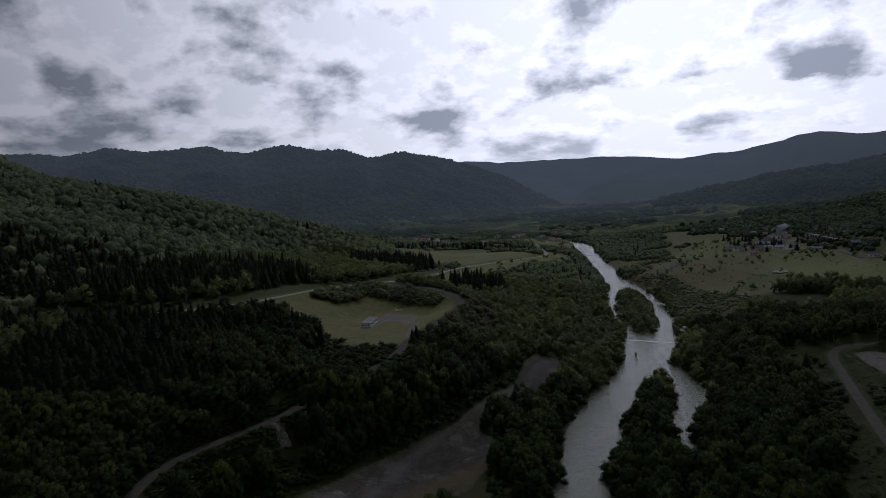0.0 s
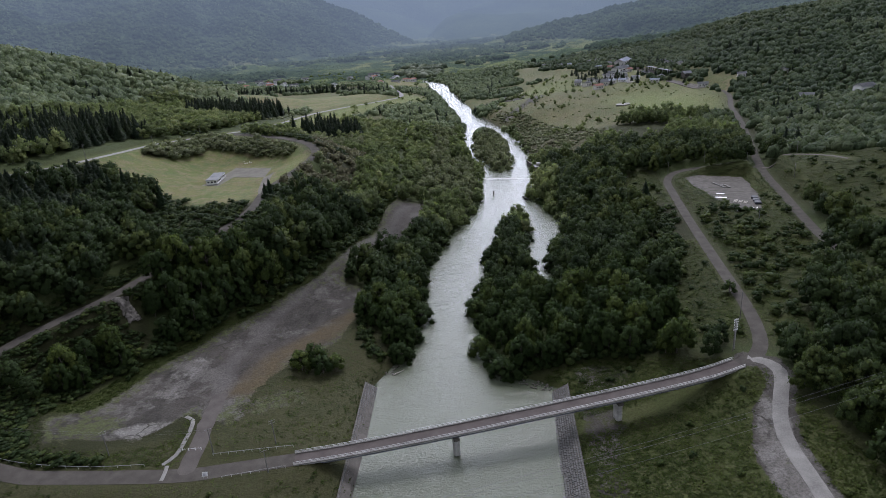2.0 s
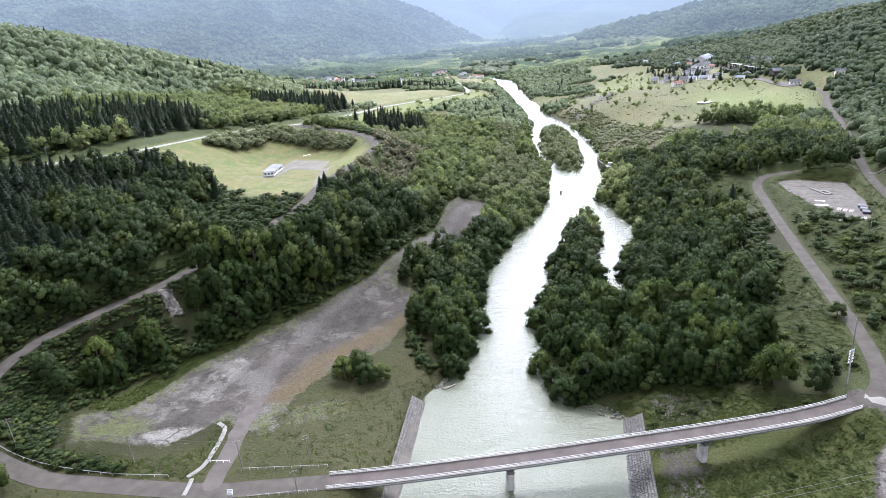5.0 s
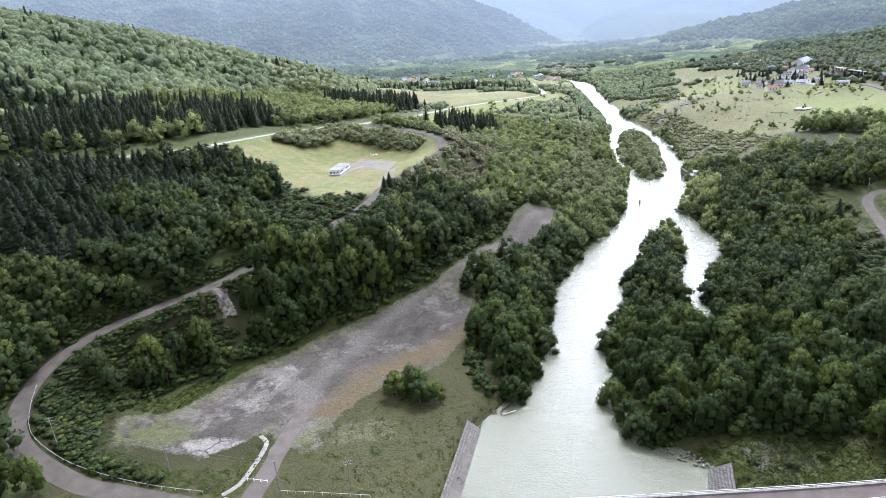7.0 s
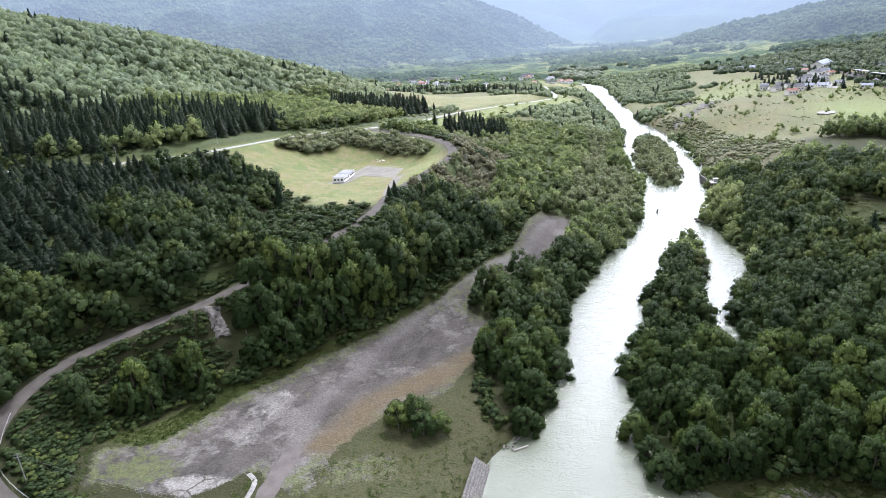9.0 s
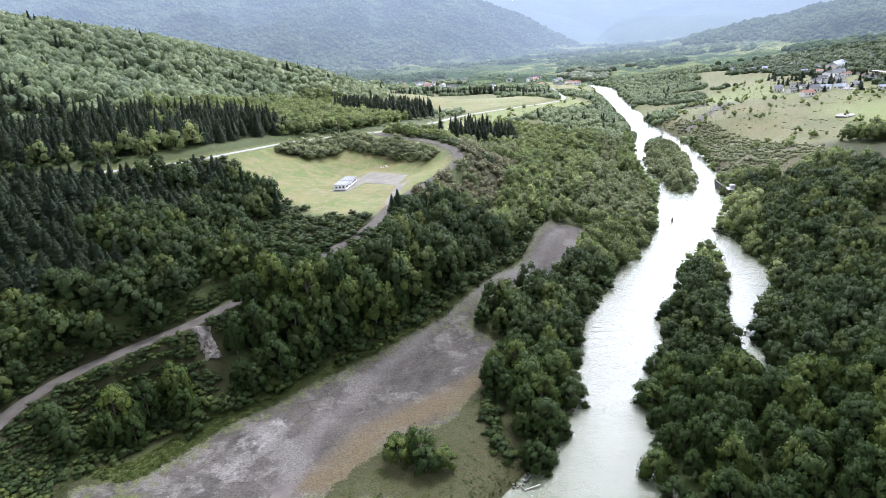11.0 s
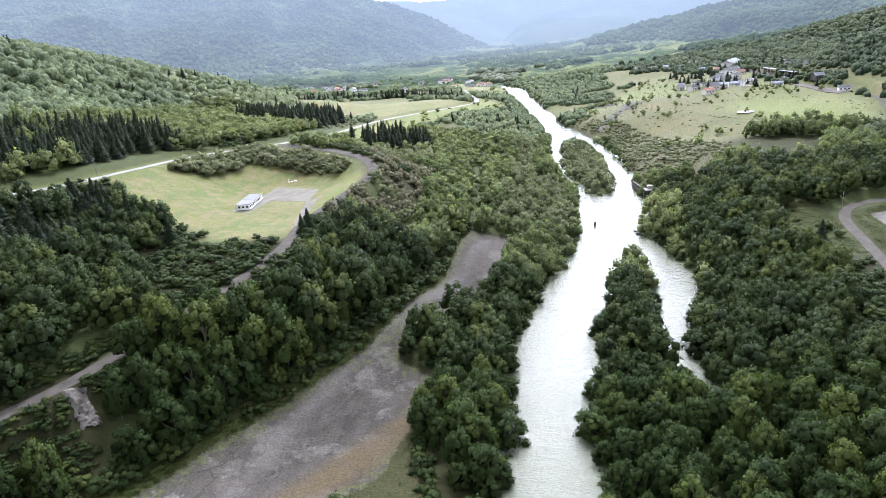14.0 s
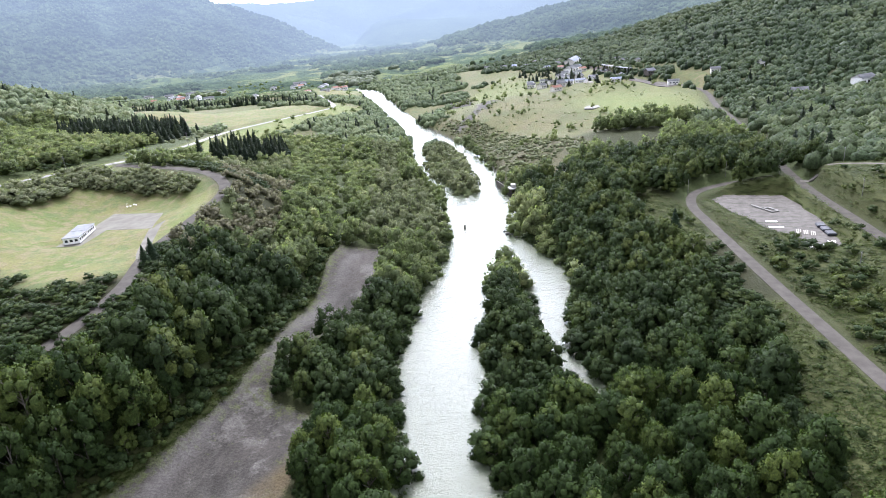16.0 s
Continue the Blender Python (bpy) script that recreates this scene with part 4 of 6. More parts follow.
def conifer_crown(rng, leaves, size, wide=0.17, quads=False):
    """A narrow spire one unit high, in drooping tiers."""
    tiers, seg = 9, 7
    parts = []
    for k in range(tiers):
        z0 = 0.08 + 0.84 * k / tiers
        r = wide * (1 - k / tiers) * rng.uniform(0.85, 1.1) + 0.012
        ang = np.linspace(0, 2 * math.pi, seg, False) + rng.uniform(0, 1)
        ring = np.stack([np.cos(ang) * r * rng.uniform(0.7, 1.2, seg), np.sin(ang) * r * rng.uniform(0.7, 1.2, seg), np.full(seg, z0) - rng.uniform(0, 0.03, seg)], 1)
        top = np.array([[0, 0, z0 + 0.17]])
        V = np.concatenate([ring, top])
        F = np.array([[i, (i + 1) % seg, seg] for i in range(seg)])
        parts.append((V, F))
    h = rng.uniform(0, 1, leaves) ** 1.4
    a = rng.uniform(0, 2 * math.pi, leaves)
    r = wide * (1 - h) * rng.uniform(0.7, 1.25, leaves)
    pts = np.stack([np.cos(a) * r, np.sin(a) * r, 0.06 + 0.9 * h], 1)
    d = np.stack([np.cos(a), np.sin(a), np.full(leaves, 0.7)], 1)
    parts.append(leaves_on(pts, d, size, rng, quads))
    V, F = join(parts)
    N = np.stack([V[:, 0], V[:, 1], np.full(len(V), wide * 0.3)], 1)
    N /= np.linalg.norm(N, axis=1, keepdims=True) + 1e-9
    N = N * 0.6 + rng.normal(0, 0.22, V.shape) + [0, 0, 0.35]
    return V, F, N / np.linalg.norm(N, axis=1, keepdims=True)


def lump(rng):
    """A far crown: one rough dome of leaves."""
    n = 5
    a = np.linspace(0, 2 * math.pi, n, False)
    low = np.stack([np.cos(a) * 0.5, np.sin(a) * 0.5, np.zeros(n) - 0.2], 1) * rng.uniform(0.8, 1.2, (n, 1))
    mid = np.stack([np.cos(a) * 0.42, np.sin(a) * 0.42, np.full(n, 0.55)], 1) * rng.uniform(0.75, 1.2, (n, 1))
    i, j = np.arange(n), (np.arange(n) + 1) % n
    F = np.concatenate([np.stack([i, j, n + j], 1), np.stack([i, n + j, n + i], 1), np.stack([n + i, n + j, np.full(n, 2 * n)], 1)])
    return rounded(np.concatenate([low, mid, [[rng.uniform(-0.1, 0.1), 0, rng.uniform(0.85, 1.1)]]]), F, np.array([[0, 0, 0.2]]), np.array([1.0]))


def far_crown(rng, leaves=22):
    """A crown seen from afar: two uneven domes ruffled with leaf sprays."""
    parts, cs, rs = [], [], []
    for k in range(2):
        a = k * 3.1 + rng.uniform(0, 1)
        r, c = rng.uniform(0.58, 0.78), np.array([math.cos(a) * 0.2, math.sin(a) * 0.2, rng.uniform(-0.05, 0.2)])
        V, F, _ = lump(rng)
        parts.append((V * [r * 1.2, r * 1.2, r] + c, F))
        cs.append(c + [0, 0, r * 0.3])
        rs.append(r * 0.6)
    cs, rs = np.array(cs), np.array(rs)
    w = rng.randint(0, 2, leaves)
    d = rng.normal(0, 1, (leaves, 3))
    d[:, 2] = np.abs(d[:, 2])
    d /= np.linalg.norm(d, axis=1, keepdims=True)
    parts.append(leaves_on(cs[w] + d * rs[w][:, None] * rng.uniform(0.9, 1.2, (leaves, 1)), d, 0.075, rng, tilt=0.4))
    return rounded(*join(parts), cs, rs)


def trunk_of(rng, height, r):
    """A tapered trunk with a few limbs."""
    bm = bmesh.new()
    lean = rng.uniform(-0.04, 0.04, 2) * height
    rod(bm, (0, 0, -0.6), (lean[0], lean[1], height * 0.62), r, r * 0.5, 7)
    for k in range(4):
        a = k * 1.6 + rng.uniform(0, 0.8)
        z = height * rng.uniform(0.28, 0.5)
        f = z / (height * 0.62)
        rod(bm, (lean[0] * f, lean[1] * f, z), (math.cos(a) * height * 0.2, math.sin(a) * height * 0.2, z + height * 0.22), r * 0.5, r * 0.2, 5)
    return bm


T_BROAD = [broadleaf_crown(np.random.RandomState(20 + k), 600, 0.030, core=1, lobes=17) for k in range(8)]
T_BROAD_MID = [broadleaf_crown(np.random.RandomState(30 + k), 180, 0.042, core=1, lobes=8) for k in range(6)]
T_BROAD_FAR = [far_crown(np.random.RandomState(40 + k)) for k in range(8)]
T_CONI = [conifer_crown(np.random.RandomState(60 + k), 300, 0.036, 0.28) for k in range(5)]
T_CONI_FAR = [conifer_crown(np.random.RandomState(70 + k), 70, 0.06, 0.26) for k in range(4)]
T_BUSH = [broadleaf_crown(np.random.RandomState(80 + k), 75, 0.065, core=1, lobes=4) for k in range(5)]
T_LUMP = [lump(np.random.RandomState(90 + k)) for k in range(6)]


def tuft(seed):
    """A handful of leaning blades and leaves."""
    rng = np.random.RandomState(seed)
    V, F = leaves_on(rng.normal(0, 0.33, (24, 3)) * [1, 1, 0.4] + [0, 0, 0.3], np.array([[0, 0, 1.0]] * 24), 0.14, rng, tilt=0.7)
    return V, F, np.tile([0.0, 0.0, 1.0], (len(V), 1)) + rng.normal(0, 0.25, V.shape)


T_TUFT = [tuft(95 + k) for k in range(4)]


def plant(name, templates, spots, mat, label, category, seed=1, kind="stuff"):
    """Many plants as one mesh. spots: x, y, z, height, width, tint in rows."""
    rng = np.random.RandomState(seed)
    spots = np.asarray(spots, float)
    if not len(spots):
        return
    pick = rng.randint(0, len(templates), len(spots))
    Vs, Fs, Ts, Ns, k = [], [], [], [], 0
    for t, (V, F, N) in enumerate(templates):
        S = spots[pick == t]
        if not len(S):
            continue
        a = rng.uniform(0, 2 * math.pi, len(S))
        c, s = np.cos(a)[:, None], np.sin(a)[:, None]
        w, h = S[:, 4:5], S[:, 3:4]
        x = (V[None, :, 0] * c - V[None, :, 1] * s) * w + S[:, 0:1]
        y = (V[None, :, 0] * s + V[None, :, 1] * c) * w + S[:, 1:2]
        z = V[None, :, 2] * h + S[:, 2:3]
        Vs.append(np.stack([x, y, z], 2).reshape(-1, 3))
        Ns.append(np.stack([N[None, :, 0] * c - N[None, :, 1] * s, N[None, :, 0] * s + N[None, :, 1] * c, np.tile(N[:, 2], (len(S), 1))], 2).reshape(-1, 3))
        Fs.append((F[None] + (np.arange(len(S)) * len(V))[:, None, None]).reshape(-1, 3) + k)
        Ts.append(np.repeat(S[:, 5], len(V)))
        k += len(S) * len(V)
    me = mesh_of(name, np.concatenate(Vs), np.concatenate(Fs), mat, False, np.concatenate(Ns))
    float_attr(me, "leaf_tint", np.concatenate(Ts))
    return tagged(new(name, me), label, category, kind=kind)


def scatter(x0, x1, y0, y1, gap, seed):
    """Points on a shaken grid."""
    rng = np.random.RandomState(seed)
    X, Y = np.meshgrid(np.arange(x0, x1, gap), np.arange(y0, y1, gap * 0.88))
    X = X + (np.arange(X.shape[0])[:, None] % 2) * gap / 2
    X = X + rng.uniform(-0.42, 0.42, X.shape) * gap
    Y = Y + rng.uniform(-0.42, 0.42, Y.shape) * gap
    return X.ravel(), Y.ravel(), rng


ALL_ROADS = [catmull(r, 8) for r in (ROAD_LEFT, ROAD_MAIN, ROAD_RIGHT, ROAD_EAST, ROAD_BRIDGE, GRAVEL_PATH, FIELD_PATH, DRIVE_EAST, TRACK_LOT)]
CORRIDOR = [(-60, 398), (-65, 439), (-74.5, 525), (-89, 665)]


def clear_of(X, Y, road=5.0, water=1.0):
    """True where a tree may stand."""
    ok = np.maximum(signed(RIVER, X, Y), -signed(ISLAND, X, Y)) > water
    for r in ALL_ROADS:
        ok &= near_line(r, X, Y)[0] > road
    return ok


def open_depth(X, Y):
    """Metres inside open ground (positive) or outside it."""
    d = np.full(X.shape, -1e9)
    for p in OPEN:
        d = np.maximum(d, -signed(p, X, Y))
    return d


# plantations of dark conifers
LARCH = [[(-272, 548), (-222, 540), (-196, 556), (-204, 625), (-250, 655), (-290, 620)], [(-160, 505), (-138, 520), (-116, 560), (-128, 600), (-150, 590), (-164, 545)],
         [(-464, 1020), (-356, 981), (-352, 999), (-462, 1040)], [(-380, 1040), (-310, 987), (-237, 970), (-166, 895), (-158, 910), (-235, 990), (-308, 1006), (-376, 1058)]]
SPRUCE_SLOPE = [(-420, 215), (-268, 290), (-215, 335), (-190, 312), (-165, 306), (-150, 262), (-172, 225), (-200, 200), (-300, 150), (-420, 130)]
SPRUCE_HILL = [(-520, 235), (-400, 225), (-330, 265), (-268, 305), (-243, 370), (-240, 440), (-285, 450), (-330, 385), (-450, 320)]
WILLOWS = [[(-100, 470), (-84, 395), (-78, 345), (-100, 340), (-116, 380), (-118, 410)], [(-36, 395), (-14, 385), (-10, 440), (-15, 495), (-34, 520), (-52, 470), (-54, 405)], ISLAND, [(-50, 470), (-36, 520), (-34, 600), (-44, 690), (-66, 700), (-58, 590), (-50, 520)], [(-150, 480), (-120, 478), (-104, 500), (-112, 545), (-140, 520)]]


def woods():
    near, coni, willow, scrub, brown = [], [], [], [], []
    # close woods, tree by tree
    X, Y, rng = scatter(-330, 175, 100, 640, 6.3, 4)
    keep = clear_of(X, Y, 4.4, 0.6) & (open_depth(X, Y) < -1.0) & (near_line(CORRIDOR, X, Y)[0] > 3.4) & ~inside(SLAB, X, Y)
    keep &= near_line([(-145, 231), (-126, 207)], X, Y)[0] > 6.5
    keep &= (np.hypot(X - 30, Y - 463) > 10)
    keep &= (near_line(ALL_ROADS[1], X + 8, Y + 6)[0] > 9.5) & (near_line(ALL_ROADS[1], X, Y)[0] > 5.5)
    keep &= (near_line(ALL_ROADS[2], X, Y)[0] > 7.5) & (X > -1.5 * Y + 20) & (X < 0.72 * Y + 5)
    X, Y = X[keep], Y[keep]
    Z = HEIGHT(X, Y)
    patch = value_noise(X, Y, 34) + value_noise(X + 70, Y, 90)
    slope = inside(SPRUCE_SLOPE, X, Y)
    in_coni = slope & (value_noise(X, Y, 26) < 0.06) | inside(SPRUCE_HILL, X, Y) & (value_noise(X, Y, 30) < 0.3)
    russet = inside(RUSSET_ZONE, X, Y) & (value_noise(X, Y, 16) < 0.2)
    for p in LARCH:
        in_coni |= inside(p, X, Y)
    in_wil, low = np.zeros(X.shape, bool), (near_line(ALL_ROADS[1], X, Y)[0] < 13) | (near_line(ALL_ROADS[0], X, Y)[0] < 15) & (Y > 258) & (Y < 350)
    for p in WILLOWS:
        in_wil |= inside(p, X, Y)
    for p in LOW:
        low |= inside(p, X, Y)
    tall = (np.hypot(X + 139, Y - 184) < 9) | (near_line([(-150, 172), (-140, 174), (-136, 184), (-134, 196)], X, Y)[0] < 4) | (np.hypot(X + 134, Y - 176) < 6)
    low &= ~tall
    size = rng.uniform(0.68, 1.28, X.shape)
    s = np.maximum(signed(RIVER, X, Y), -signed(ISLAND, X, Y))
    edge = smooth(0, 9, s)
    right = (X > 45) & (Y > 330)
    cleared, wall = inside(CLEARED, X, Y), inside(WALL_WOOD, X, Y)
    for i in range(len(X)):
        if right[i] and patch[i] < -0.42 and Y[i] > 440 or cleared[i] and not in_coni[i] and patch[i] < 0.15:
            continue
        h = (7.5 + 4.0 * edge[i]) * size[i]
        if wall[i]:
            h *= 1.38
        elif in_wil[i]:
            h *= 0.68
        elif Y[i] > 420 and X[i] < -40:
            h *= 0.62
        tint = np.clip(0.36 - 0.28 * slope[i] + 0.5 * patch[i] + rng.normal(0, 0.22) + 0.55 * (rng.uniform() < 0.07), 0, 1)
        if russet[i]:
            for k in range(3):
                dx, dy = rng.uniform(-3.4, 3.4, 2)
                brown.append((X[i] + dx, Y[i] + dy, float(HEIGHT(X[i] + dx, Y[i] + dy)) - 0.4, rng.uniform(3.0, 5.5), rng.uniform(4.0, 6.0), np.clip(rng.normal(0.4, 0.25), 0, 1)))
        elif low[i]:
            for k in range(5):
                dx, dy = rng.uniform(-4.2, 4.2, 2)
                scrub.append((X[i] + dx, Y[i] + dy, float(HEIGHT(X[i] + dx, Y[i] + dy)) - 0.4, rng.uniform(1.8, 3.8), rng.uniform(3.6, 5.8), np.clip(rng.normal(0.4, 0.25), 0, 1)))
        elif in_coni[i]:
            coni.append((X[i], Y[i], Z[i] - 0.3, (9.5 if slope[i] else 14.0) * size[i], 13.0 * rng.uniform(0.85, 1.15), np.clip(rng.normal(0.45, 0.25), 0, 1)))
        elif in_wil[i]:
            willow.append((X[i], Y[i], Z[i] - 1.0, h, 7.2 * size[i], tint))
        else:
            near.append((X[i], Y[i], Z[i] - 1.0, h + 1.5, 9.6 * size[i] * rng.uniform(0.9, 1.15) * (1.2 if wall[i] else 1.0), tint))
    return near, coni, willow, scrub, brown


def bank_scrub():
    """Close bushes on the bank below the climbing road and along its sides."""
    X, Y, rng = scatter(-172, -104, 140, 300, 2.2, 51)
    d = near_line(ALL_ROADS[0], X, Y)[0]
    ok = (d > 4.3) & ((d < 9) | inside(LOW[1], X, Y)) & (signed(LOT, X, Y) > 4) & (near_line([(-139, 219), (-131, 214)], X, Y)[0] > 3.2)
    X, Y = X[ok], Y[ok]
    Z = HEIGHT(X, Y)
    n = value_noise(X, Y, 12)
    return [(x, y, z - 0.3, rng.uniform(1.3, 2.6) * (1 + 0.7 * v), rng.uniform(3.0, 4.6), np.clip(rng.normal(0.42, 0.25), 0, 1)) for x, y, z, v in zip(X, Y, Z, n)]


def wood_edges():
    """Undergrowth that closes the edges of the woods down to the ground."""
    rng = np.random.RandomState(77)
    rows = []
    lines = [([(-127.5, 192), (-122, 204), (-114, 212.5), (-107.5, 225), (-100, 237), (-90, 252), (-81, 273), (-74, 303), (-69, 336), (-67.5, 376), (-65, 398)], 5.0, 2.4, 5.0),
             ([(6, 197), (18, 201), (32, 206), (46, 203), (57, 206), (63, 222), (66, 236), (74, 258), (83, 287)], 4.0, 2.2, 5.0),
             ([(-30, 208), (-29, 222), (-29, 255), (-32, 290), (-27, 318), (-22, 350), (-12, 384), (-11, 438)], 2.2, 1.6, 3.4),
             ([(-4, 222), (-4, 258), (0, 302), (3, 328), (9, 358), (15, 372), (15, 350), (15.5, 315), (18, 290), (22, 256)], 2.0, 1.6, 3.2),
             ([(29, 275), (34, 306), (37, 332), (42, 346), (38, 368), (26, 400)], 2.5, 1.8, 3.8),
             ([(-40, 208), (-48, 222), (-52, 245), (-50, 262), (-60, 285), (-50, 312), (-41, 336), (-37, 356)], 3.0, 1.8, 3.6)]
    for line, wide, lo, hi in lines:
        for x, y in catmull(line, 1.5):
            for k in range(2):
                px, py = x + rng.normal(0, wide * 0.42), y + rng.normal(0, wide * 0.42)
                h = rng.uniform(lo, hi)
                rows.append((px, py, ground_at(px, py) - 0.5, h, h * rng.uniform(0.95, 1.5), np.clip(rng.normal(0.4, 0.22), 0, 1)))
    P = np.array(rows)
    ok = clear_of(P[:, 0], P[:, 1], 4.0, 0.3) & (signed(LOT, P[:, 0], P[:, 1]) > 1.0)
    return [tuple(r) for r in P[ok]]


NEAR, CONI, WILLOW, SCRUB, BROWN = woods()
SCRUB = [t for t in SCRUB if not inside(LOW[1], np.array(t[0]), np.array(t[1]))] + bank_scrub() + wood_edges()
SINGLE = [t for t in NEAR if -140 < t[0] < 62 and t[1] < 262][:280]
_single = set(SINGLE)
NEAR = [t for t in NEAR if t not in _single]


# picks the trees that get the cloud-darkened near colour, not the lit copy
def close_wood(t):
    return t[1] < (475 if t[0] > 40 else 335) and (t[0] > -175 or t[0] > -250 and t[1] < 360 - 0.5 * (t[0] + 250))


def far_woods():
    """Trees on the hills and on the valley floor further off."""
    leafy, needles = [], []
    for (x0, x1, y0, y1, gap, seed) in ((-950, -330, 120, 1060, 7.6, 6), (-330, 175, 640, 1050, 6.8, 7), (175, 620, 180, 1050, 6.8, 8), (-800, 620, 1050, 1300, 9.5, 9)):
        X, Y, rng = scatter(x0, x1, y0, y1, gap, seed)
        keep = clear_of(X, Y, 6.0, 2.0) & (open_depth(X, Y) < -2.0)
        seen = (X > -1.5 * Y - 40) & (X < 0.72 * Y + 30)
        X, Y = X[keep & seen], Y[keep & seen]
        Z = HEIGHT(X, Y)
        patch = value_noise(X, Y, 46) + value_noise(X + 70, Y, 120)
        floor = (Z < 34) & (Y > 560)
        dark, cleared = inside(SPRUCE_HILL, X, Y), inside(CLEARED, X, Y)
        for p in LARCH:
            dark |= inside(p, X, Y)
        for i in range(len(X)):
            k = rng.uniform(0.65, 1.25)
            if cleared[i] and not dark[i] and patch[i] < 0.15:
                continue
            if floor[i] and not dark[i]:
                if patch[i] < (-0.45 if X[i] > -90 else -0.08):
                    continue
                k *= 0.8
            if X[i] > 60 and X[i] < 260 and 700 < Y[i] < 1000 and rng.uniform() < 0.4:
                continue
            tint = np.clip(0.5 + 0.5 * patch[i] + rng.normal(0, 0.16), 0, 1)
            if dark[i] and rng.uniform() < 0.8 or rng.uniform() < 0.03:
                needles.append((X[i], Y[i], Z[i] - 0.5, 11 * k, 12 * k, rng.uniform(0, 1)))
            else:
                leafy.append((X[i], Y[i], Z[i] - 1.0, (5.5 + 0.5 * gap) * k, 9.6 * k * (0.5 + gap / 13), tint))
    return leafy, needles


FAR_LEAFY, FAR_NEEDLES = far_woods()
_rng = np.random.RandomState(33)
FAR_NEEDLES += [(x, y, float(HEIGHT(x, y)) - 0.4, _rng.uniform(6, 11), _rng.uniform(9, 13), _rng.uniform(0, 1)) for x, y in zip(_rng.uniform(112, 232, 60), _rng.uniform(755, 990, 60))]


def mountain_woods():
    spots, floor = [], []
    for (x0, x1, y0, y1, gap, seed) in ((-2300, 1100, 1300, 2900, 15.0, 10), (-1500, -950, 200, 1300, 15.0, 12), (620, 1300, 300, 1300, 15.0, 13)):
        X, Y, rng = scatter(x0, x1, y0, y1, gap, seed)
        seen = (X > -1.5 * Y - 60) & (X < 0.72 * Y + 30) & (near_line(RIVER, X, Y, True)[0] > 10) & (open_depth(X, Y) < -2)
        X, Y = X[seen], Y[seen]
        Z = land(X, Y)
        far = smooth(900, 1600, np.hypot(X, Y - 60))
        Z = Z + far * (value_noise(X, Y, 70) * 16 + value_noise(X, Y, 37) * 10)
        # only slopes that fall towards the valley mouth
        fall = Z - land(X + X / np.hypot(X, Y) * 30, Y + Y / np.hypot(X, Y) * 30)
        X, Y, Z = X[fall < 4], Y[fall < 4], Z[fall < 4]
        fields = (Z < 30) & (Y > 1300) & (value_noise(X, Y, 210) + 0.7 * value_noise(X, Y, 70) < -0.02)
        X, Y, Z = X[~fields], Y[~fields], Z[~fields]
        flat = (Z < 34) & (np.hypot(X, Y - 60) < 1400) & (X < -60)
        k = rng.uniform(0.7, 1.25, X.shape)
        tint = np.clip(0.5 + value_noise(X, Y, 120) + rng.normal(0, 0.2, X.shape), 0, 1)
        grove = flat & (value_noise(X, Y, 95) + 0.6 * value_noise(X, Y, 40) > (0.06 - 0.12 * smooth(1500, 2100, Y)))
        floor.append(np.stack([X, Y, Z - 1, 10 * k, 20 * k, tint], 1)[grove])
        X, Y, Z, k = X[~flat], Y[~flat], Z[~flat], k[~flat]
        spots.append(np.stack([X, Y, Z - 2, gap * 0.62 * k, gap * 1.15 * k, np.clip(0.5 + value_noise(X, Y, 120) + rng.normal(0, 0.15, X.shape), 0, 1)], 1))
    return np.concatenate(spots), np.concatenate(floor)


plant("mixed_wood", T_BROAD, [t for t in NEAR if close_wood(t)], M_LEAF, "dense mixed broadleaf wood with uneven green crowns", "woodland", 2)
plant("mixed_wood", T_BROAD_MID, [t for t in NEAR if not (close_wood(t))], M_LEAF_LIT, "mixed broadleaf wood further up the valley", "woodland", 22)
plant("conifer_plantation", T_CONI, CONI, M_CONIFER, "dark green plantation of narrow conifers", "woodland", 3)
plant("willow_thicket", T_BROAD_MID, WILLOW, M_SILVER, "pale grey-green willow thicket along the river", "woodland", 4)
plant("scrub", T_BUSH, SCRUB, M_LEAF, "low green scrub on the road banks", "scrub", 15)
plant("russet_scrub", T_BUSH, BROWN, M_RUSSET, "brownish grey-green scrub beside the climbing road", "scrub", 16)
plant("hill_wood", T_BROAD_FAR, [t for t in FAR_LEAFY if t[0] < 60], M_HILLWOOD_LIT, "broadleaf woods covering the hillsides", "woodland", 5)
plant("hill_wood", T_BROAD_FAR, [t for t in FAR_LEAFY if t[0] >= 60], M_HILLWOOD_SHADED, "broadleaf woods on the slope beyond the village, darkened as if in shade", "woodland", 55)
plant("hill_conifers", T_CONI_FAR, FAR_NEEDLES, M_CONIFER, "dark conifers among the hillside woods", "woodland", 6)
MOUNT_SPOTS, FLOOR_SPOTS = mountain_woods()
plant("valley_groves", T_BROAD_FAR, FLOOR_SPOTS, M_VALEWOOD_HAZED, "groves scattered over the far valley floor, paled to imitate haze", "woodland", 8)
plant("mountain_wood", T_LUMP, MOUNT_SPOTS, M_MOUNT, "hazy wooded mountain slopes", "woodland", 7)


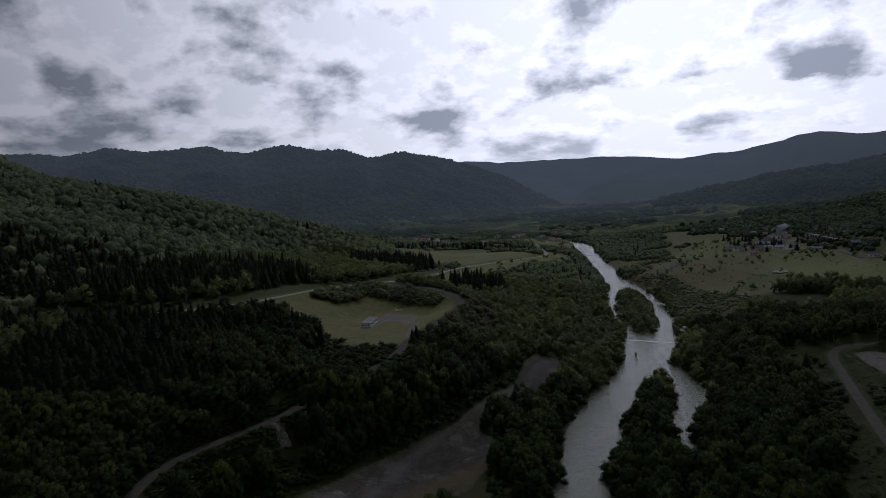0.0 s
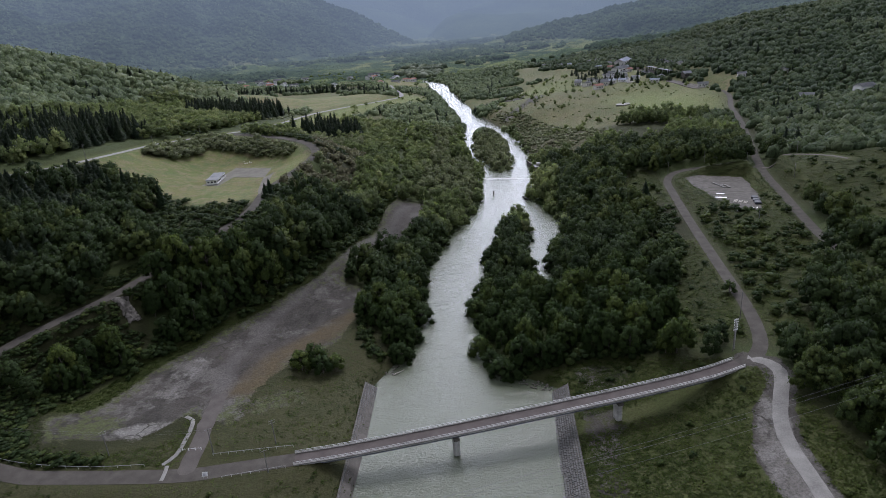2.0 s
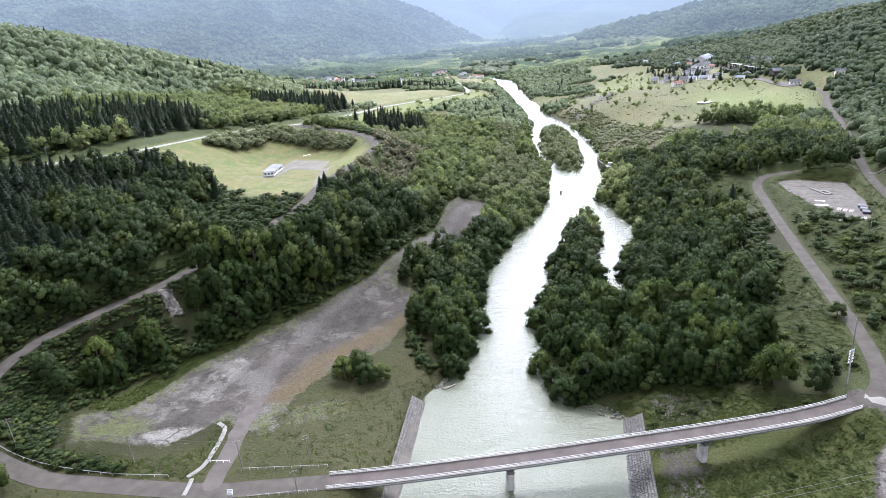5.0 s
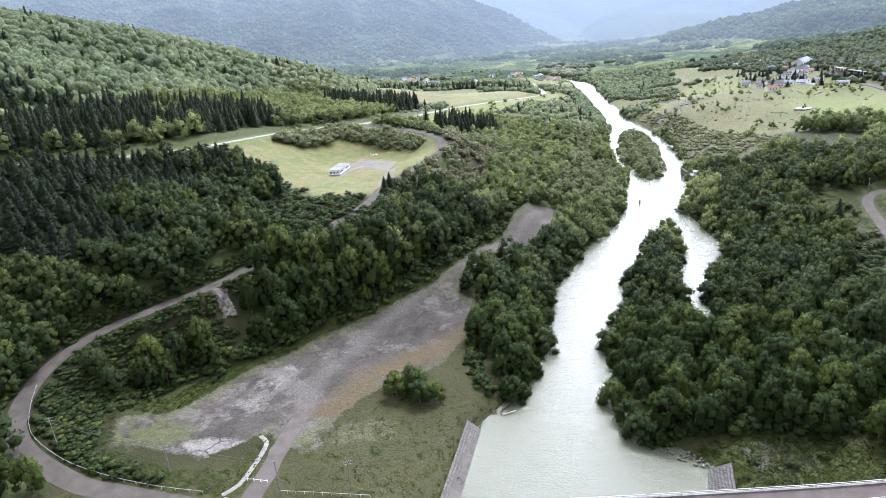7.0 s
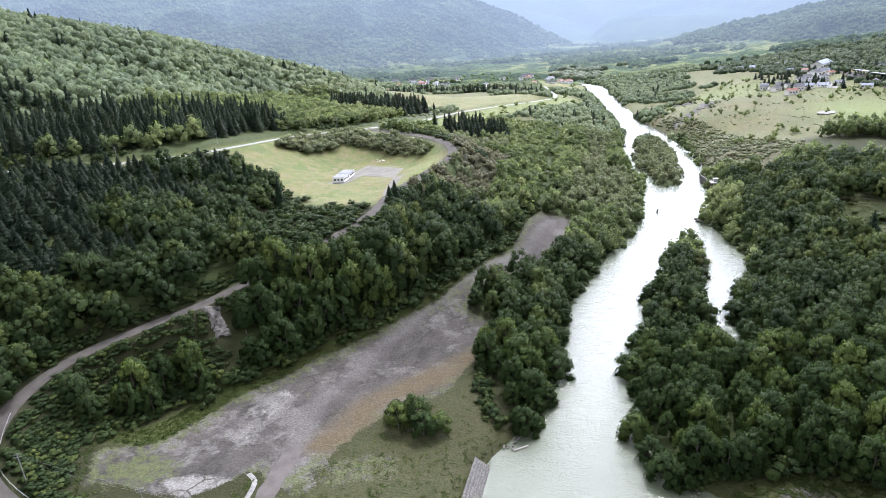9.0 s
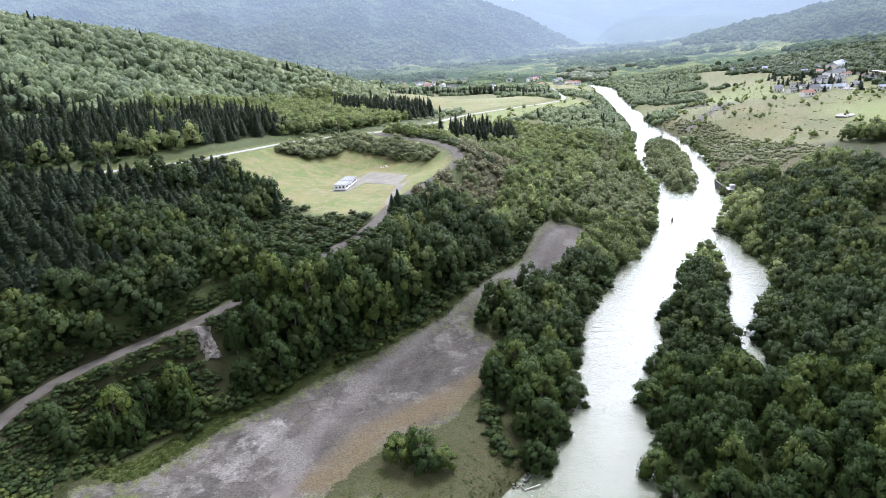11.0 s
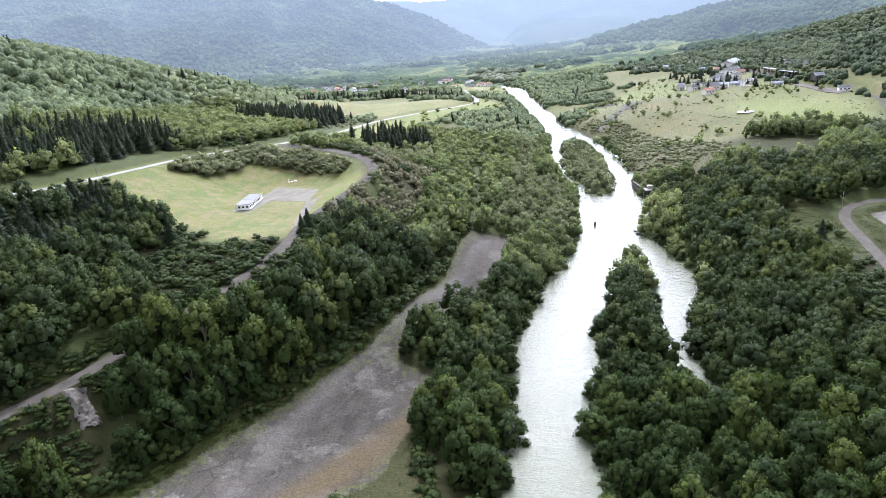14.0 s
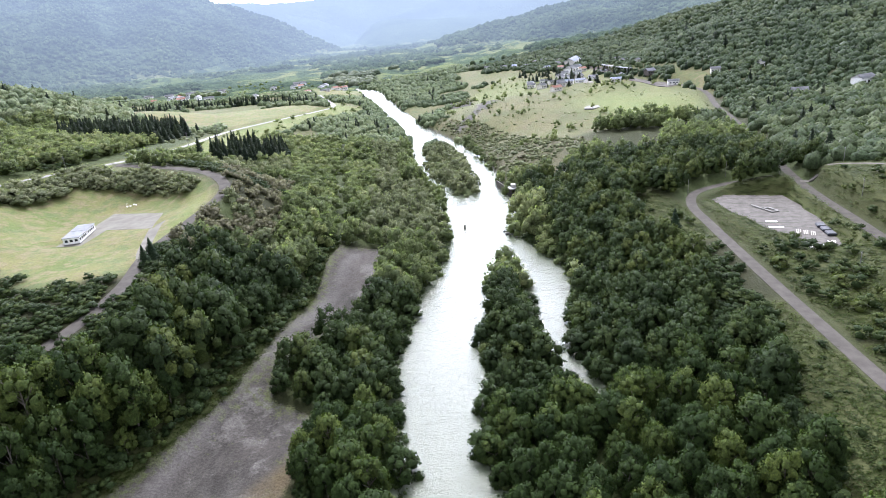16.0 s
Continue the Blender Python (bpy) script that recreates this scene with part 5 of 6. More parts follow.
def single_trees():
    """The trees nearest the bridge and the lot, each a thing of its own."""
    kinds = []
    for k in range(5):
        rng = np.random.RandomState(140 + k)
        h = 11.0
        V, F, N = broadleaf_crown(rng, 1400, 0.0255, core=1, lobes=24)
        crown = mesh_of("crown", V * [10.5, 10.5, h], F, M_LEAF_OBJ, False, N)
        trunk = bpy.data.meshes.new("trunk")
        bm = trunk_of(rng, h, 0.22)
        bm.to_mesh(trunk)
        bm.free()
        trunk.materials.append(M_BARK)
        ob = new("broadleaf_tree")
        for name, me in (("crown", crown), ("trunk", trunk)):
            new(name, me).parent = ob
        tagged(ob, "leafy green broadleaf tree in the riverside wood", "tree", "trees by the lot and river")
        kinds.append(ob)
    rng = np.random.RandomState(9)
    for i, (x, y, z, h, w, tint) in enumerate(SINGLE):
        m = pose(x, y, z + 0.2, 0, 0, rng.uniform(0, 360))
        ob = kinds[i] if i < 5 else copy_thing(kinds[i % 5], m)
        ob.matrix_basis = m @ Matrix.Diagonal((w / 10.5, w / 10.5, h / 11.0, 1))


single_trees()


def herbs():
    """Tall herbs on the rough grass, and bushes here and there."""
    tufts, bushes, russet, silver = [], [], [], []
    for polys, gap, share, tall, seed in (([BANK_RIGHT, MEADOW_RIGHT], 1.6, 1.0, 0.9, 1), ([YARD, SLOPE_EAST, BENCH_RIGHT], 2.0, 0.95, 0.9, 2), ([BANK_LEFT], 1.6, 0.4, 0.3, 3), ([LOT_VERGE], 1.5, 0.9, 0.5, 5), ([WOOD_FOOT], 1.2, 1.0, 0.9, 4)):
        for poly in polys:
            P = np.array(poly)
            X, Y, rng = scatter(P[:, 0].min(), P[:, 0].max(), max(100, P[:, 1].min()), P[:, 1].max(), gap, seed + len(poly))
            ok = inside(poly, X, Y) & clear_of(X, Y, 3.6, 1.5) & ~inside(SLAB, X, Y) & ~inside(PAD, X, Y) & ~inside(GRAVEL_APRON, X, Y) & (~inside(LOT, X, Y) | (poly is WOOD_FOOT)) & (rng.uniform(0, 1, X.shape) < share)
            X, Y = X[ok], Y[ok]
            Z = HEIGHT(X, Y)
            n = value_noise(X, Y, 14) + value_noise(X, Y, 5)
            for x, y, z, v in zip(X, Y, Z, n):
                tufts.append((x, y, z - 0.1, tall * rng.uniform(0.5, 1.2), gap * rng.uniform(1.1, 1.7), np.clip(0.5 + 0.9 * v, 0, 1)))
    for poly, gap, share, hi, seed in ((YARD, 5, 0.6, 4.8, 21), (BANK_RIGHT, 8, 0.22, 2.6, 22), (SLOPE_EAST, 6, 0.4, 4, 23), (BLUFF, 5.5, 0.6, 3.4, 24), (PLATEAU, 9.0, 0.36, 7.5, 25),
                                       (BANK_LEFT, 12, 0.12, 2.0, 26), (VERGE_FIELD, 13, 0.3, 6, 27), (BUSH_BANK, 2.9, 0.95, 6.4, 28), (BENCH_RIGHT, 7, 0.35, 5, 29), (FAR_MEADOW, 18, 0.4, 7, 30),
                                       (MEADOW_RIGHT, 5, 0.3, 3.0, 31)):
        P = np.array(poly)
        X, Y, rng = scatter(P[:, 0].min(), P[:, 0].max(), max(104, P[:, 1].min()), P[:, 1].max(), gap, seed)
        ok = inside(poly, X, Y) & clear_of(X, Y, 4.5, 2.0) & ~inside(SLAB, X, Y) & (rng.uniform(0, 1, X.shape) < share)
        ok &= ~((near_line(ALL_ROADS[2], X, Y)[0] < 9) & (Y > 375) & (X > 95)) & ~inside(GRAVEL_APRON, X, Y)
        if poly is PLATEAU or poly is BLUFF or poly is YARD:
            ok &= (value_noise(X, Y, 60) + value_noise(X, Y, 22) > (-0.05 if poly is not PLATEAU else 0.16 - 0.45 * (1 - smooth(530, 640, Y)))) & ~inside(STRIP_FIELD, X, Y)
        for x, y in zip(X[ok], Y[ok]):
            h = hi * rng.uniform(0.4, 1.0)
            spot = (x, y, ground_at(x, y) - 0.3, h, h * (rng.uniform(0.7, 1.1) if poly is PLATEAU else rng.uniform(1.1, 1.6)), np.clip(rng.normal(0.45, 0.25), 0, 1))
            (silver if poly is BUSH_BANK else russet if poly is BLUFF and rng.uniform() < 0.5 else bushes).append(spot)
    # low shrubs on the heathy slope and meadow above the river
    heathy = []
    for poly, gap, share, hi, seed in ((BLUFF, 3.0, 0.7, 2.2, 61), (PLATEAU, 6.0, 0.35, 1.3, 62), (CLEARED, 5.0, 0.5, 2.5, 63), (VERGE_FIELD, 7.0, 0.2, 2.0, 64)):
        P = np.array(poly)
        X, Y, rng = scatter(P[:, 0].min(), P[:, 0].max(), P[:, 1].min(), P[:, 1].max(), gap, seed)
        ok = inside(poly, X, Y) & clear_of(X, Y, 5.0, 2.0) & (rng.uniform(0, 1, X.shape) < share) & ~inside(STRIP_FIELD, X, Y) & (value_noise(X, Y, 45) + value_noise(X, Y, 14) > -0.1)
        for x, y in zip(X[ok], Y[ok]):
            h = hi * rng.uniform(0.4, 1.1)
            heathy.append((x, y, ground_at(x, y) - 0.2, h, h * rng.uniform(1.3, 2.2), np.clip(rng.normal(0.5, 0.3), 0, 1)))
    plant("heath_shrubs", T_BROAD_FAR, heathy, M_SILVER, "low olive shrubs on the heathy slope", "shrubs", 36)
    plant("tall_herbs", T_TUFT, tufts, M_GRASS, "rough green herbs and tall grass", "grass", 31)
    plant("bushes", T_BUSH, [b for b in bushes if b[1] < 440], M_LEAF, "scattered green bushes on rough grass", "bushes", 32)
    plant("bushes", T_BUSH, [b for b in bushes if b[1] >= 440], M_LEAF_LIT, "scattered green bushes on the meadow, lightened as if in sun and haze", "bushes", 35)
    plant("willow_scrub", T_BUSH, silver, M_SILVER, "dense grey-green bushes on the bank above the field", "scrub", 34)
    plant("russet_scrub", T_BUSH, russet, M_RUSSET, "brownish green scrub on the banks", "scrub", 33)


herbs()


# ---- roads and bridge ----
def ribbon(name, pts, half, mat, label, lift=0.06, step=3.0, drape=False, category="road", kind="structure", wobble=0.0):
    line = catmull(pts, step)
    V, F = [], []
    rng = np.random.RandomState(len(pts))
    for i, p in enumerate(line):
        a, b = line[max(0, i - 1)], line[min(len(line) - 1, i + 1)]
        t = Vector((b[0] - a[0], b[1] - a[1])).normalized()
        nx, ny = -t.y, t.x
        for k, s in enumerate((-1, -0.5, 0, 0.5, 1)):
            hw = half * (1 + wobble * rng.uniform(-1, 1) * abs(s))
            x, y = p[0] + nx * hw * s, p[1] + ny * hw * s
            z = (ground_at(x, y) if drape else p[2]) + lift - 0.05 * abs(s)
            V.append((x, y, z))
        V.append((p[0] + nx * half, p[1] + ny * half, V[-1][2] - 0.8))
        V.append((p[0] - nx * half, p[1] - ny * half, V[-6][2] - 0.8))
    for i in range(len(line) - 1):
        o, n = i * 7, (i + 1) * 7
        F += [(o + k, n + k, n + k + 1, o + k + 1)[::-1] for k in range(4)]
        F += [(o + 4, n + 4, n + 5, o + 5)[::-1], (o + 6, n + 6, n, o)[::-1]]
    me = mesh_of(name, V, F, mat)
    return tagged(new(name, me), label, category, kind=kind)


ribbon("road_1", ROAD_LEFT, 2.6, M_ASPHALT, "worn grey asphalt lane climbing from the bridge")
ribbon("road_2", ROAD_MAIN, 2.9, M_PALEROAD, "pale grey two-lane valley road")
ribbon("road_3", ROAD_RIGHT, 2.2, M_ASPHALT, "worn grey asphalt lane on the bank")
ribbon("road_4", ROAD_EAST, 2.3, M_ASPHALT, "old grey-brown asphalt lane below the slope")
ribbon("road_5", TRACK_LOT, 2.4, M_TRACK, "worn dirt track into the gravel lot", 0.12, drape=True, wobble=0.12)
ribbon("pavement_1", FIELD_PATH, 2.3, M_YARD, "pale gravel drive across the field", 0.1, drape=True)
ribbon("pavement_2", DRIVE_EAST, 1.3, M_DARKCONC, "grey gravel drive up the slope", 0.15, drape=True)
ribbon("pavement_3", GRAVEL_PATH, 1.9, M_GRAVEL, "pale gravel path down from the bridge end", 0.12, drape=True, wobble=0.05)


def sheet(name, poly, z, mat, label, lift=0.08, thick=0.35):
    bm = bmesh.new()
    vs = [bm.verts.new((x, y, z + lift)) for x, y in poly]
    f = bm.faces.new(vs)
    if f.normal.z < 0:
        f.normal_flip()
    got = bmesh.ops.extrude_face_region(bm, geom=[f])
    for v in got["geom"]:
        if isinstance(v, bmesh.types.BMVert):
            v.co.z -= thick
    bmesh.ops.recalc_face_normals(bm, faces=bm.faces)
    ob = part(name, bm, mat)
    return tagged(ob, label, "pavement", kind="structure")


sheet("pavement_4", SLAB, 13.0, M_DARKCONC, "cracked grey concrete slab of a vanished building")
sheet("pavement_5", PAD, 32.0, M_YARD, "grey gravel yard round the field building")


def deck_sweep(name, line, profile, mat, parent, label=""):
    """Sweeps a closed cross profile (across, up) along a line."""
    bm = bmesh.new()
    rings = []
    for i, p in enumerate(line):
        a, b = line[max(0, i - 1)], line[min(len(line) - 1, i + 1)]
        t = Vector((b[0] - a[0], b[1] - a[1])).normalized()
        rings.append([bm.verts.new((p[0] - t.y * u, p[1] + t.x * u, p[2] + w)) for u, w in profile])
    n = len(profile)
    for r, q in zip(rings, rings[1:]):
        for k in range(n):
            bm.faces.new((r[k], r[(k + 1) % n], q[(k + 1) % n], q[k]))
    bm.faces.new(rings[0][::-1])
    bm.faces.new(rings[-1])
    bmesh.ops.recalc_face_normals(bm, faces=bm.faces)
    return part(name, bm, mat, parent, label)


def build_bridge():
    line = catmull(ROAD_BRIDGE, 3.0)
    br = thing("bridge", 0, 0, 0, label="slender concrete girder bridge with white railings across the river", category="bridge")
    hw = 2.55
    deck_sweep("deck", line, [(-hw, 0), (hw, 0), (hw, -0.28), (-hw, -0.28)], M_CONCRETE, br)
    deck_sweep("carriageway", line, [(-2.12, 0.06), (2.12, 0.06), (2.12, 0.005), (-2.12, 0.005)], M_DECK, br, "grey-brown worn asphalt surface")
    for s in (-1, 1):
        deck_sweep("kerb", line, [(s * 2.13, 0.26), (s * 2.56, 0.26), (s * 2.56, 0.004), (s * 2.13, 0.004)], M_OLDCONC, br)
        deck_sweep("girder", line, [(s * 1.3 - 0.3, -0.29), (s * 1.3 + 0.3, -0.29), (s * 1.3 + 0.2, -1.5), (s * 1.3 - 0.2, -1.5)], M_ROOF_DARK, br, "dark weathered steel girder")
        for z in (0.62, 1.02):
            deck_sweep("rail", line, [(s * 2.36 - 0.05, z), (s * 2.36 + 0.05, z), (s * 2.36 + 0.05, z - 0.1), (s * 2.36 - 0.05, z - 0.1)], M_RAIL, br)
    post = None
    along = catmull(ROAD_BRIDGE, 2.0)
    for s in (-1, 1):
        for i in range(0, len(along)):
            a, b = along[max(0, i - 1)], along[min(len(along) - 1, i + 1)]
            t = Vector((b[0] - a[0], b[1] - a[1])).normalized()
            p = along[i]
            if post is None:
                post = part("post", boxed((0.12, 0.12, 0.8), (0, 0, 0.4), bev=0.02), M_RAIL, br)
                q = post
            else:
                q = new("post", post.data)
                q.parent = br
            q.matrix_basis = pose(p[0] - t.y * s * 2.36, p[1] + t.x * s * 2.36, p[2] + 0.24, 0, 0, math.degrees(math.atan2(t.y, t.x)))
    for (x, y, top, bottom, rz) in ((-9.6, 159.3, 7.6, -2.5, 14), (36.4, 172.2, 9.1, 0.0, 16)):
        bm = bmesh.new()
        box(bm, (1.7, 3.0, top - bottom - 2.4), (x, y, (top - 2.4 + bottom) / 2), rz, 0.4)
        part("pier", bm, M_CONCRETE, br)
        bm = boxed((1.7, 4.2, 0.9), (x, y, top - 1.96), rz, 0.12)
        part("pier_cap", bm, M_DARKCONC, br)
    for (x, y, z, rz) in ((-52.5, 149.4, 6.2, 13), (73.5, 185.2, 10.4, 24)):
        part("abutment", boxed((2.2, 6.0, 5.2), (x, y, z - 2.9), rz, 0.1), M_CONCRETE, br)
    return br


build_bridge()


# ---- things: the field terrace ----
def field_building():
    b = thing("field_building", -163.4, 365.0, 32.08, 99.5, "long low white prefabricated building with a pale flat roof", "building")
    L, W, H = 19.0, 6.2, 2.7
    for k, x in enumerate((-L / 4 - 0.15, L / 4 + 0.15)):
        part("wall", boxed((L / 2 - 0.3, W, H), (x, 0, H / 2), bev=0.03), M_WHITE, b)
        roof = boxed((L / 2 + 0.15, W + 0.7, 0.22), (x, 0, H + 0.13 + 0.06 * k), bev=0.04, rx=1.5)
        part("roof", roof, M_ROOF_GREY, b, "pale grey sheet-metal roof")
        for j in range(4):
            xx = x - L / 4 + 1.3 + j * 2.15
            for s in (-1, 1):
                w = part("window", boxed((1.35, 0.08, 1.0), (xx, s * (W / 2 + 0.01), 1.65)), M_GLASS, b, "dark glazed window")
                part("window_frame", boxed((1.5, 0.05, 0.08), (xx, s * (W / 2 + 0.05), 1.12)), M_STEEL, b)
    for j in range(3):
        part("window", boxed((0.08, 1.1, 1.0), (-L / 2 - 0.01, -1.9 + 1.9 * j, 1.65)), M_GLASS, b)
    part("door", boxed((0.08, 1.6, 2.0), (L / 2 + 0.01, 0.4, 1.0)), M_STEEL, b)
    part("plinth", boxed((L + 0.3, W + 0.3, 0.3), (0, 0, 0.12)), M_OLDCONC, b)


field_building()


def stone_pile(name, x, y, z, n, size, mat, label, seed, spread_r=1.5):
    rng = np.random.RandomState(seed)
    t = thing(name, x, y, z, 0, label, "rocks")
    V, F = ICO[2]
    for k in range(n):
        s = size * rng.uniform(0.5, 1.2)
        me = mesh_of("stone", V * rng.uniform(0.7, 1.2, (len(V), 1)) * [s, s * 0.8, s * 0.55], F, mat)
        ob = new("stone", me)
        ob.parent = t
        ob.matrix_basis = pose(*(rng.normal(0, spread_r, 2)), s * 0.15, 0, 0, rng.uniform(0, 360))
    return t


stone_pile("stone_heap", -161, 409, 33.0, 7, 0.45, M_WHITE, "small heap of pale stones in the field", 4, 2.2)


# ---- things: slab and bank ----
def slab_things():
    k = thing("concrete_kerb_frame", 129.2, 369, 13.1, 15, "low concrete foundation frame on the slab", "foundation")
    for (sx, sy, x, y) in ((0.9, 12, -1.5, 0), (0.9, 5.5, 1.5, -3.2), (3.6, 0.7, 0, -6), (2.2, 0.7, 0.2, -0.5)):
        part("kerb", boxed((sx, sy, 0.5), (x, y, 0.25), bev=0.05), M_OLDCONC, k)
    for x, y, sx, sy, rz in ((123.3, 352.4, 4.2, 1.3, -24), (121.5, 345.5, 5.5, 1.6, -15)):
        s = thing("white_sheet", x, y, 13.09, rz, "pale weathered board lying on the slab", "board")
        part("board", boxed((sx, sy, 0.12), (0, 0, 0.06), bev=0.02), M_WHITE, s)
    for i in range(3):
        s = thing("timber_rack", 126.3 + i * 1.9, 338.2 - i * 1.6, 13.09, 62, "row of weathered pale timbers on the slab", "timber", "timber racks")
        for j in range(3):
            part("beam", boxed((4.4, 0.3, 0.25), (0, -0.6 + j * 0.6, 0.13), bev=0.03), M_TIMBER, s)
    for i in range(3):
        s = thing("covered_stack", 136.9 - 0.9 * i, 341.5 - 4.6 * i, 13.09, 70 + 4 * i, "stack under black plastic sheeting", "stack", "black stacks")
        part("sheeting", boxed((4.0, 3.2, 1.1), (0, 0, 0.55), bev=0.3), M_BLACK, s)
    for i, (x, y) in enumerate(((121.5, 322.6), (125.2, 322), (128.6, 321.8), (131.0, 325))):
        s = thing("board_pile", x, y, 13.09, 10 + 17 * i, "loose pile of whitish boards on the slab", "boards", "board piles")
        rng = np.random.RandomState(i)
        for j in range(6):
            part("board", boxed((2.6, 0.35, 0.1), (rng.uniform(-0.5, 0.5), rng.uniform(-1, 1), 0.06 + 0.11 * (j // 2)), rng.uniform(-25, 25)), M_WHITE if j % 2 else M_TIMBER, s)


slab_things()


def slab_joints():
    """Weeds and dirt along the joints of the slab."""
    rng = np.random.RandomState(17)
    for k in range(9):
        f = (k + 0.5) / 9
        y = 326 + 62 * f
        x0, x1 = 119.5 - 4.0 * f, 133 + 13 * f
        w = rng.uniform(0.5, 1.0) * (x1 - x0)
        ob = part("trim_joint", boxed((w, rng.uniform(0.15, 0.5), 0.03), ((x0 + x1) / 2 + rng.uniform(-2, 2), y, 13.09), rng.uniform(-22, -12)), M_WEEDS)
        tagged(ob, "dark weedy joint in the concrete slab", "joint", kind="structure")


slab_joints()


def utility_pole(x, y, z, h, rz=0.0, arms=2, lean=0.0):
    t = thing("utility_pole", x, y, z, rz, "slim grey concrete utility pole with crossarms", "utility pole", "utility poles")
    part("pole", rodded((0, 0, -0.5), (lean, 0, h), 0.15, 0.09), M_OLDCONC, t)
    for k in range(arms):
        zz = h - 0.35 - 0.75 * k
        arm = part("crossarm", boxed((1.7, 0.08, 0.08), (0, 0.12, zz)), M_WIRE, t)
        for s in (-0.85, -0.35, 0.35, 0.85):
            part("insulator", rodded((s, 0.12, zz + 0.06), (s, 0.12, zz + 0.22), 0.035, 0.025, 6), M_DARKRAIL, arm)
    return t


POLES = [(-136.4, 147.5, 8.5, 2), (-104, 149.3, 8.0, 2), (-75.6, 151.8, 8.0, 1), (-59.5, 156.2, 7.8, 2), (-57.6, 144.6, 7.0, 1), (74.6, 192.5, 11.0, 3), (83.6, 212, 10.0, 2),
         (107.0, 397, 8.0, 2), (134.5, 417, 8.0, 2), (158.0, 410, 8.0, 2), (161.7, 355, 8.0, 2), (121.3, 296, 7.0, 1), (181, 397, 7.0, 1),
         (-273, 273, 9.0, 2), (-247, 297, 9.0, 2), (-232, 352, 9.0, 2), (-219, 402, 9.0, 2), (-205, 440, 9.0, 2), (-178, 540, 10, 2), (-181, 610, 10, 2)]
for _x, _y, _h, _a in POLES:
    utility_pole(_x, _y, ground_at(_x, _y), _h, 35 if _x < 0 else 70, _a)


def transformer_rack():
    x, y = 75.6, 194.2
    t = thing("transformer_pole", x, y, ground_at(x, y), 30, "utility pole with a rack of white insulators and fittings", "utility pole")
    part("pole", rodded((0, 0, -0.5), (0, 0, 10.5), 0.18, 0.11), M_CONCRETE, t)
    for k in range(5):
        arm = part("crossarm", boxed((1.7, 0.14, 0.14), (0, 0.15, 9.9 - 0.85 * k)), M_WHITE, t)
        for s in (-0.7, 0.0, 0.7):
            part("insulator", rodded((s, 0.15, 9.97 - 0.85 * k), (s, 0.15, 10.3 - 0.85 * k), 0.1, 0.07, 6), M_WHITE, arm)


transformer_rack()


def cable(a, b, sag, parent, r=0.03):
    """One hanging cable, swept as a single tube."""
    a, b = Vector(a), Vector(b)
    line = [np.array(a.lerp(b, i / 16) - Vector((0, 0, 4 * sag * (i / 16) * (1 - i / 16)))) for i in range(17)]
    deck_sweep("cable", line, [(r, 0), (0, r), (-r, 0), (0, -r)], M_WIRE, parent)


def power_lines():
    t = thing("power_line", 0, 0, 0, 0, "three thin overhead power cables across the bank", "cables")
    for k, off in enumerate((0.0, 1.5, 5.4)):
        cable((-20, 118 - off, 19), (150, 182 - off * 1.1, 24), 2.0, t, 0.028)
    for i in range(2):
        a, b = ((-59.5, 156.2), (-75.6, 151.8), (-104, 149.3), (-136.4, 147.5))[i + 1:i + 3]
        za, zb = ground_at(*a), ground_at(*b)
        for s in (-0.5, 0.5):
            cable((a[0], a[1] + s, za + 7.4), (b[0], b[1] + s, zb + 7.5), 0.5, t, 0.015)


power_lines()


# ---- things: lot and left road ----
def edging():
    """A pale concrete channel beside the lot track."""
    ribbon("trim_channel", [(-91.7, 168.5, 0), (-88.6, 166.5, 0), (-87, 162, 0), (-86, 156, 0), (-85.6, 150.5, 0), (-87.4, 146.4, 0)], 0.6, M_OLDCONC, "pale concrete drainage channel", 0.14, 1.5, True, "channel")
    ribbon("trim_strip", [(-85.9, 146.2, 0), (-85.2, 143.8, 0), (-84.6, 140.6, 0)], 0.5, M_OLDCONC, "pale concrete strip across the road", 0.16, 1.5, True, "channel")
    t = thing("chain_barrier", -82, 152.6, ground_at(-82, 152.6), 5, "low chain barrier with white posts across the track", "barrier")
    for s in (-2.6, -0.9, 0.9, 2.6):
        part("post", rodded((s, 0, -0.2), (s, 0, 0.8), 0.09, 0.09), M_WHITE, t)
    part("chain", boxed((5.2, 0.06, 0.06), (0, 0, 0.6)), M_STEEL, t)
    s = thing("road_sign", -73.4, 142.2, ground_at(-73.4, 142.2), 8, "small white signboard with grey bars beside the road", "sign")
    for x in (-0.45, 0.45):
        part("post", rodded((x, 0, -0.3), (x, 0, 1.0), 0.05), M_STEEL, s)
    panel = part("panel", boxed((1.4, 0.08, 1.1), (0, 0, 1.3), bev=0.02, rx=-25), M_WHITE, s)
    for k in range(3):
        part("bar", boxed((1.0, 0.02, 0.12), (0, -0.03 + 0.12 * (k - 1), 1.32 + 0.26 * (k - 1)), rx=-25), M_ROOF_DARK, panel)


edging()


def guard_rail(name, pts, label, step=2.0, high=0.75):
    line = catmull([(x, y, ground_at(x, y)) for x, y in pts], step)
    t = thing(name, 0, 0, 0, 0, label, "guard rail")
    deck_sweep("rail", line, [(-0.04, high), (0.04, high), (0.04, high - 0.12), (-0.04, high - 0.12)], M_DARKRAIL, t)
    proto = None
    for p in line:
        if proto is None:
            proto = part("post", rodded((0, 0, -0.4), (0, 0, high), 0.06, 0.06, 6), M_RAIL, t)
            q = proto
        else:
            q = new("post", proto.data)
            q.parent = t
        q.matrix_basis = pose(p[0], p[1], p[2])


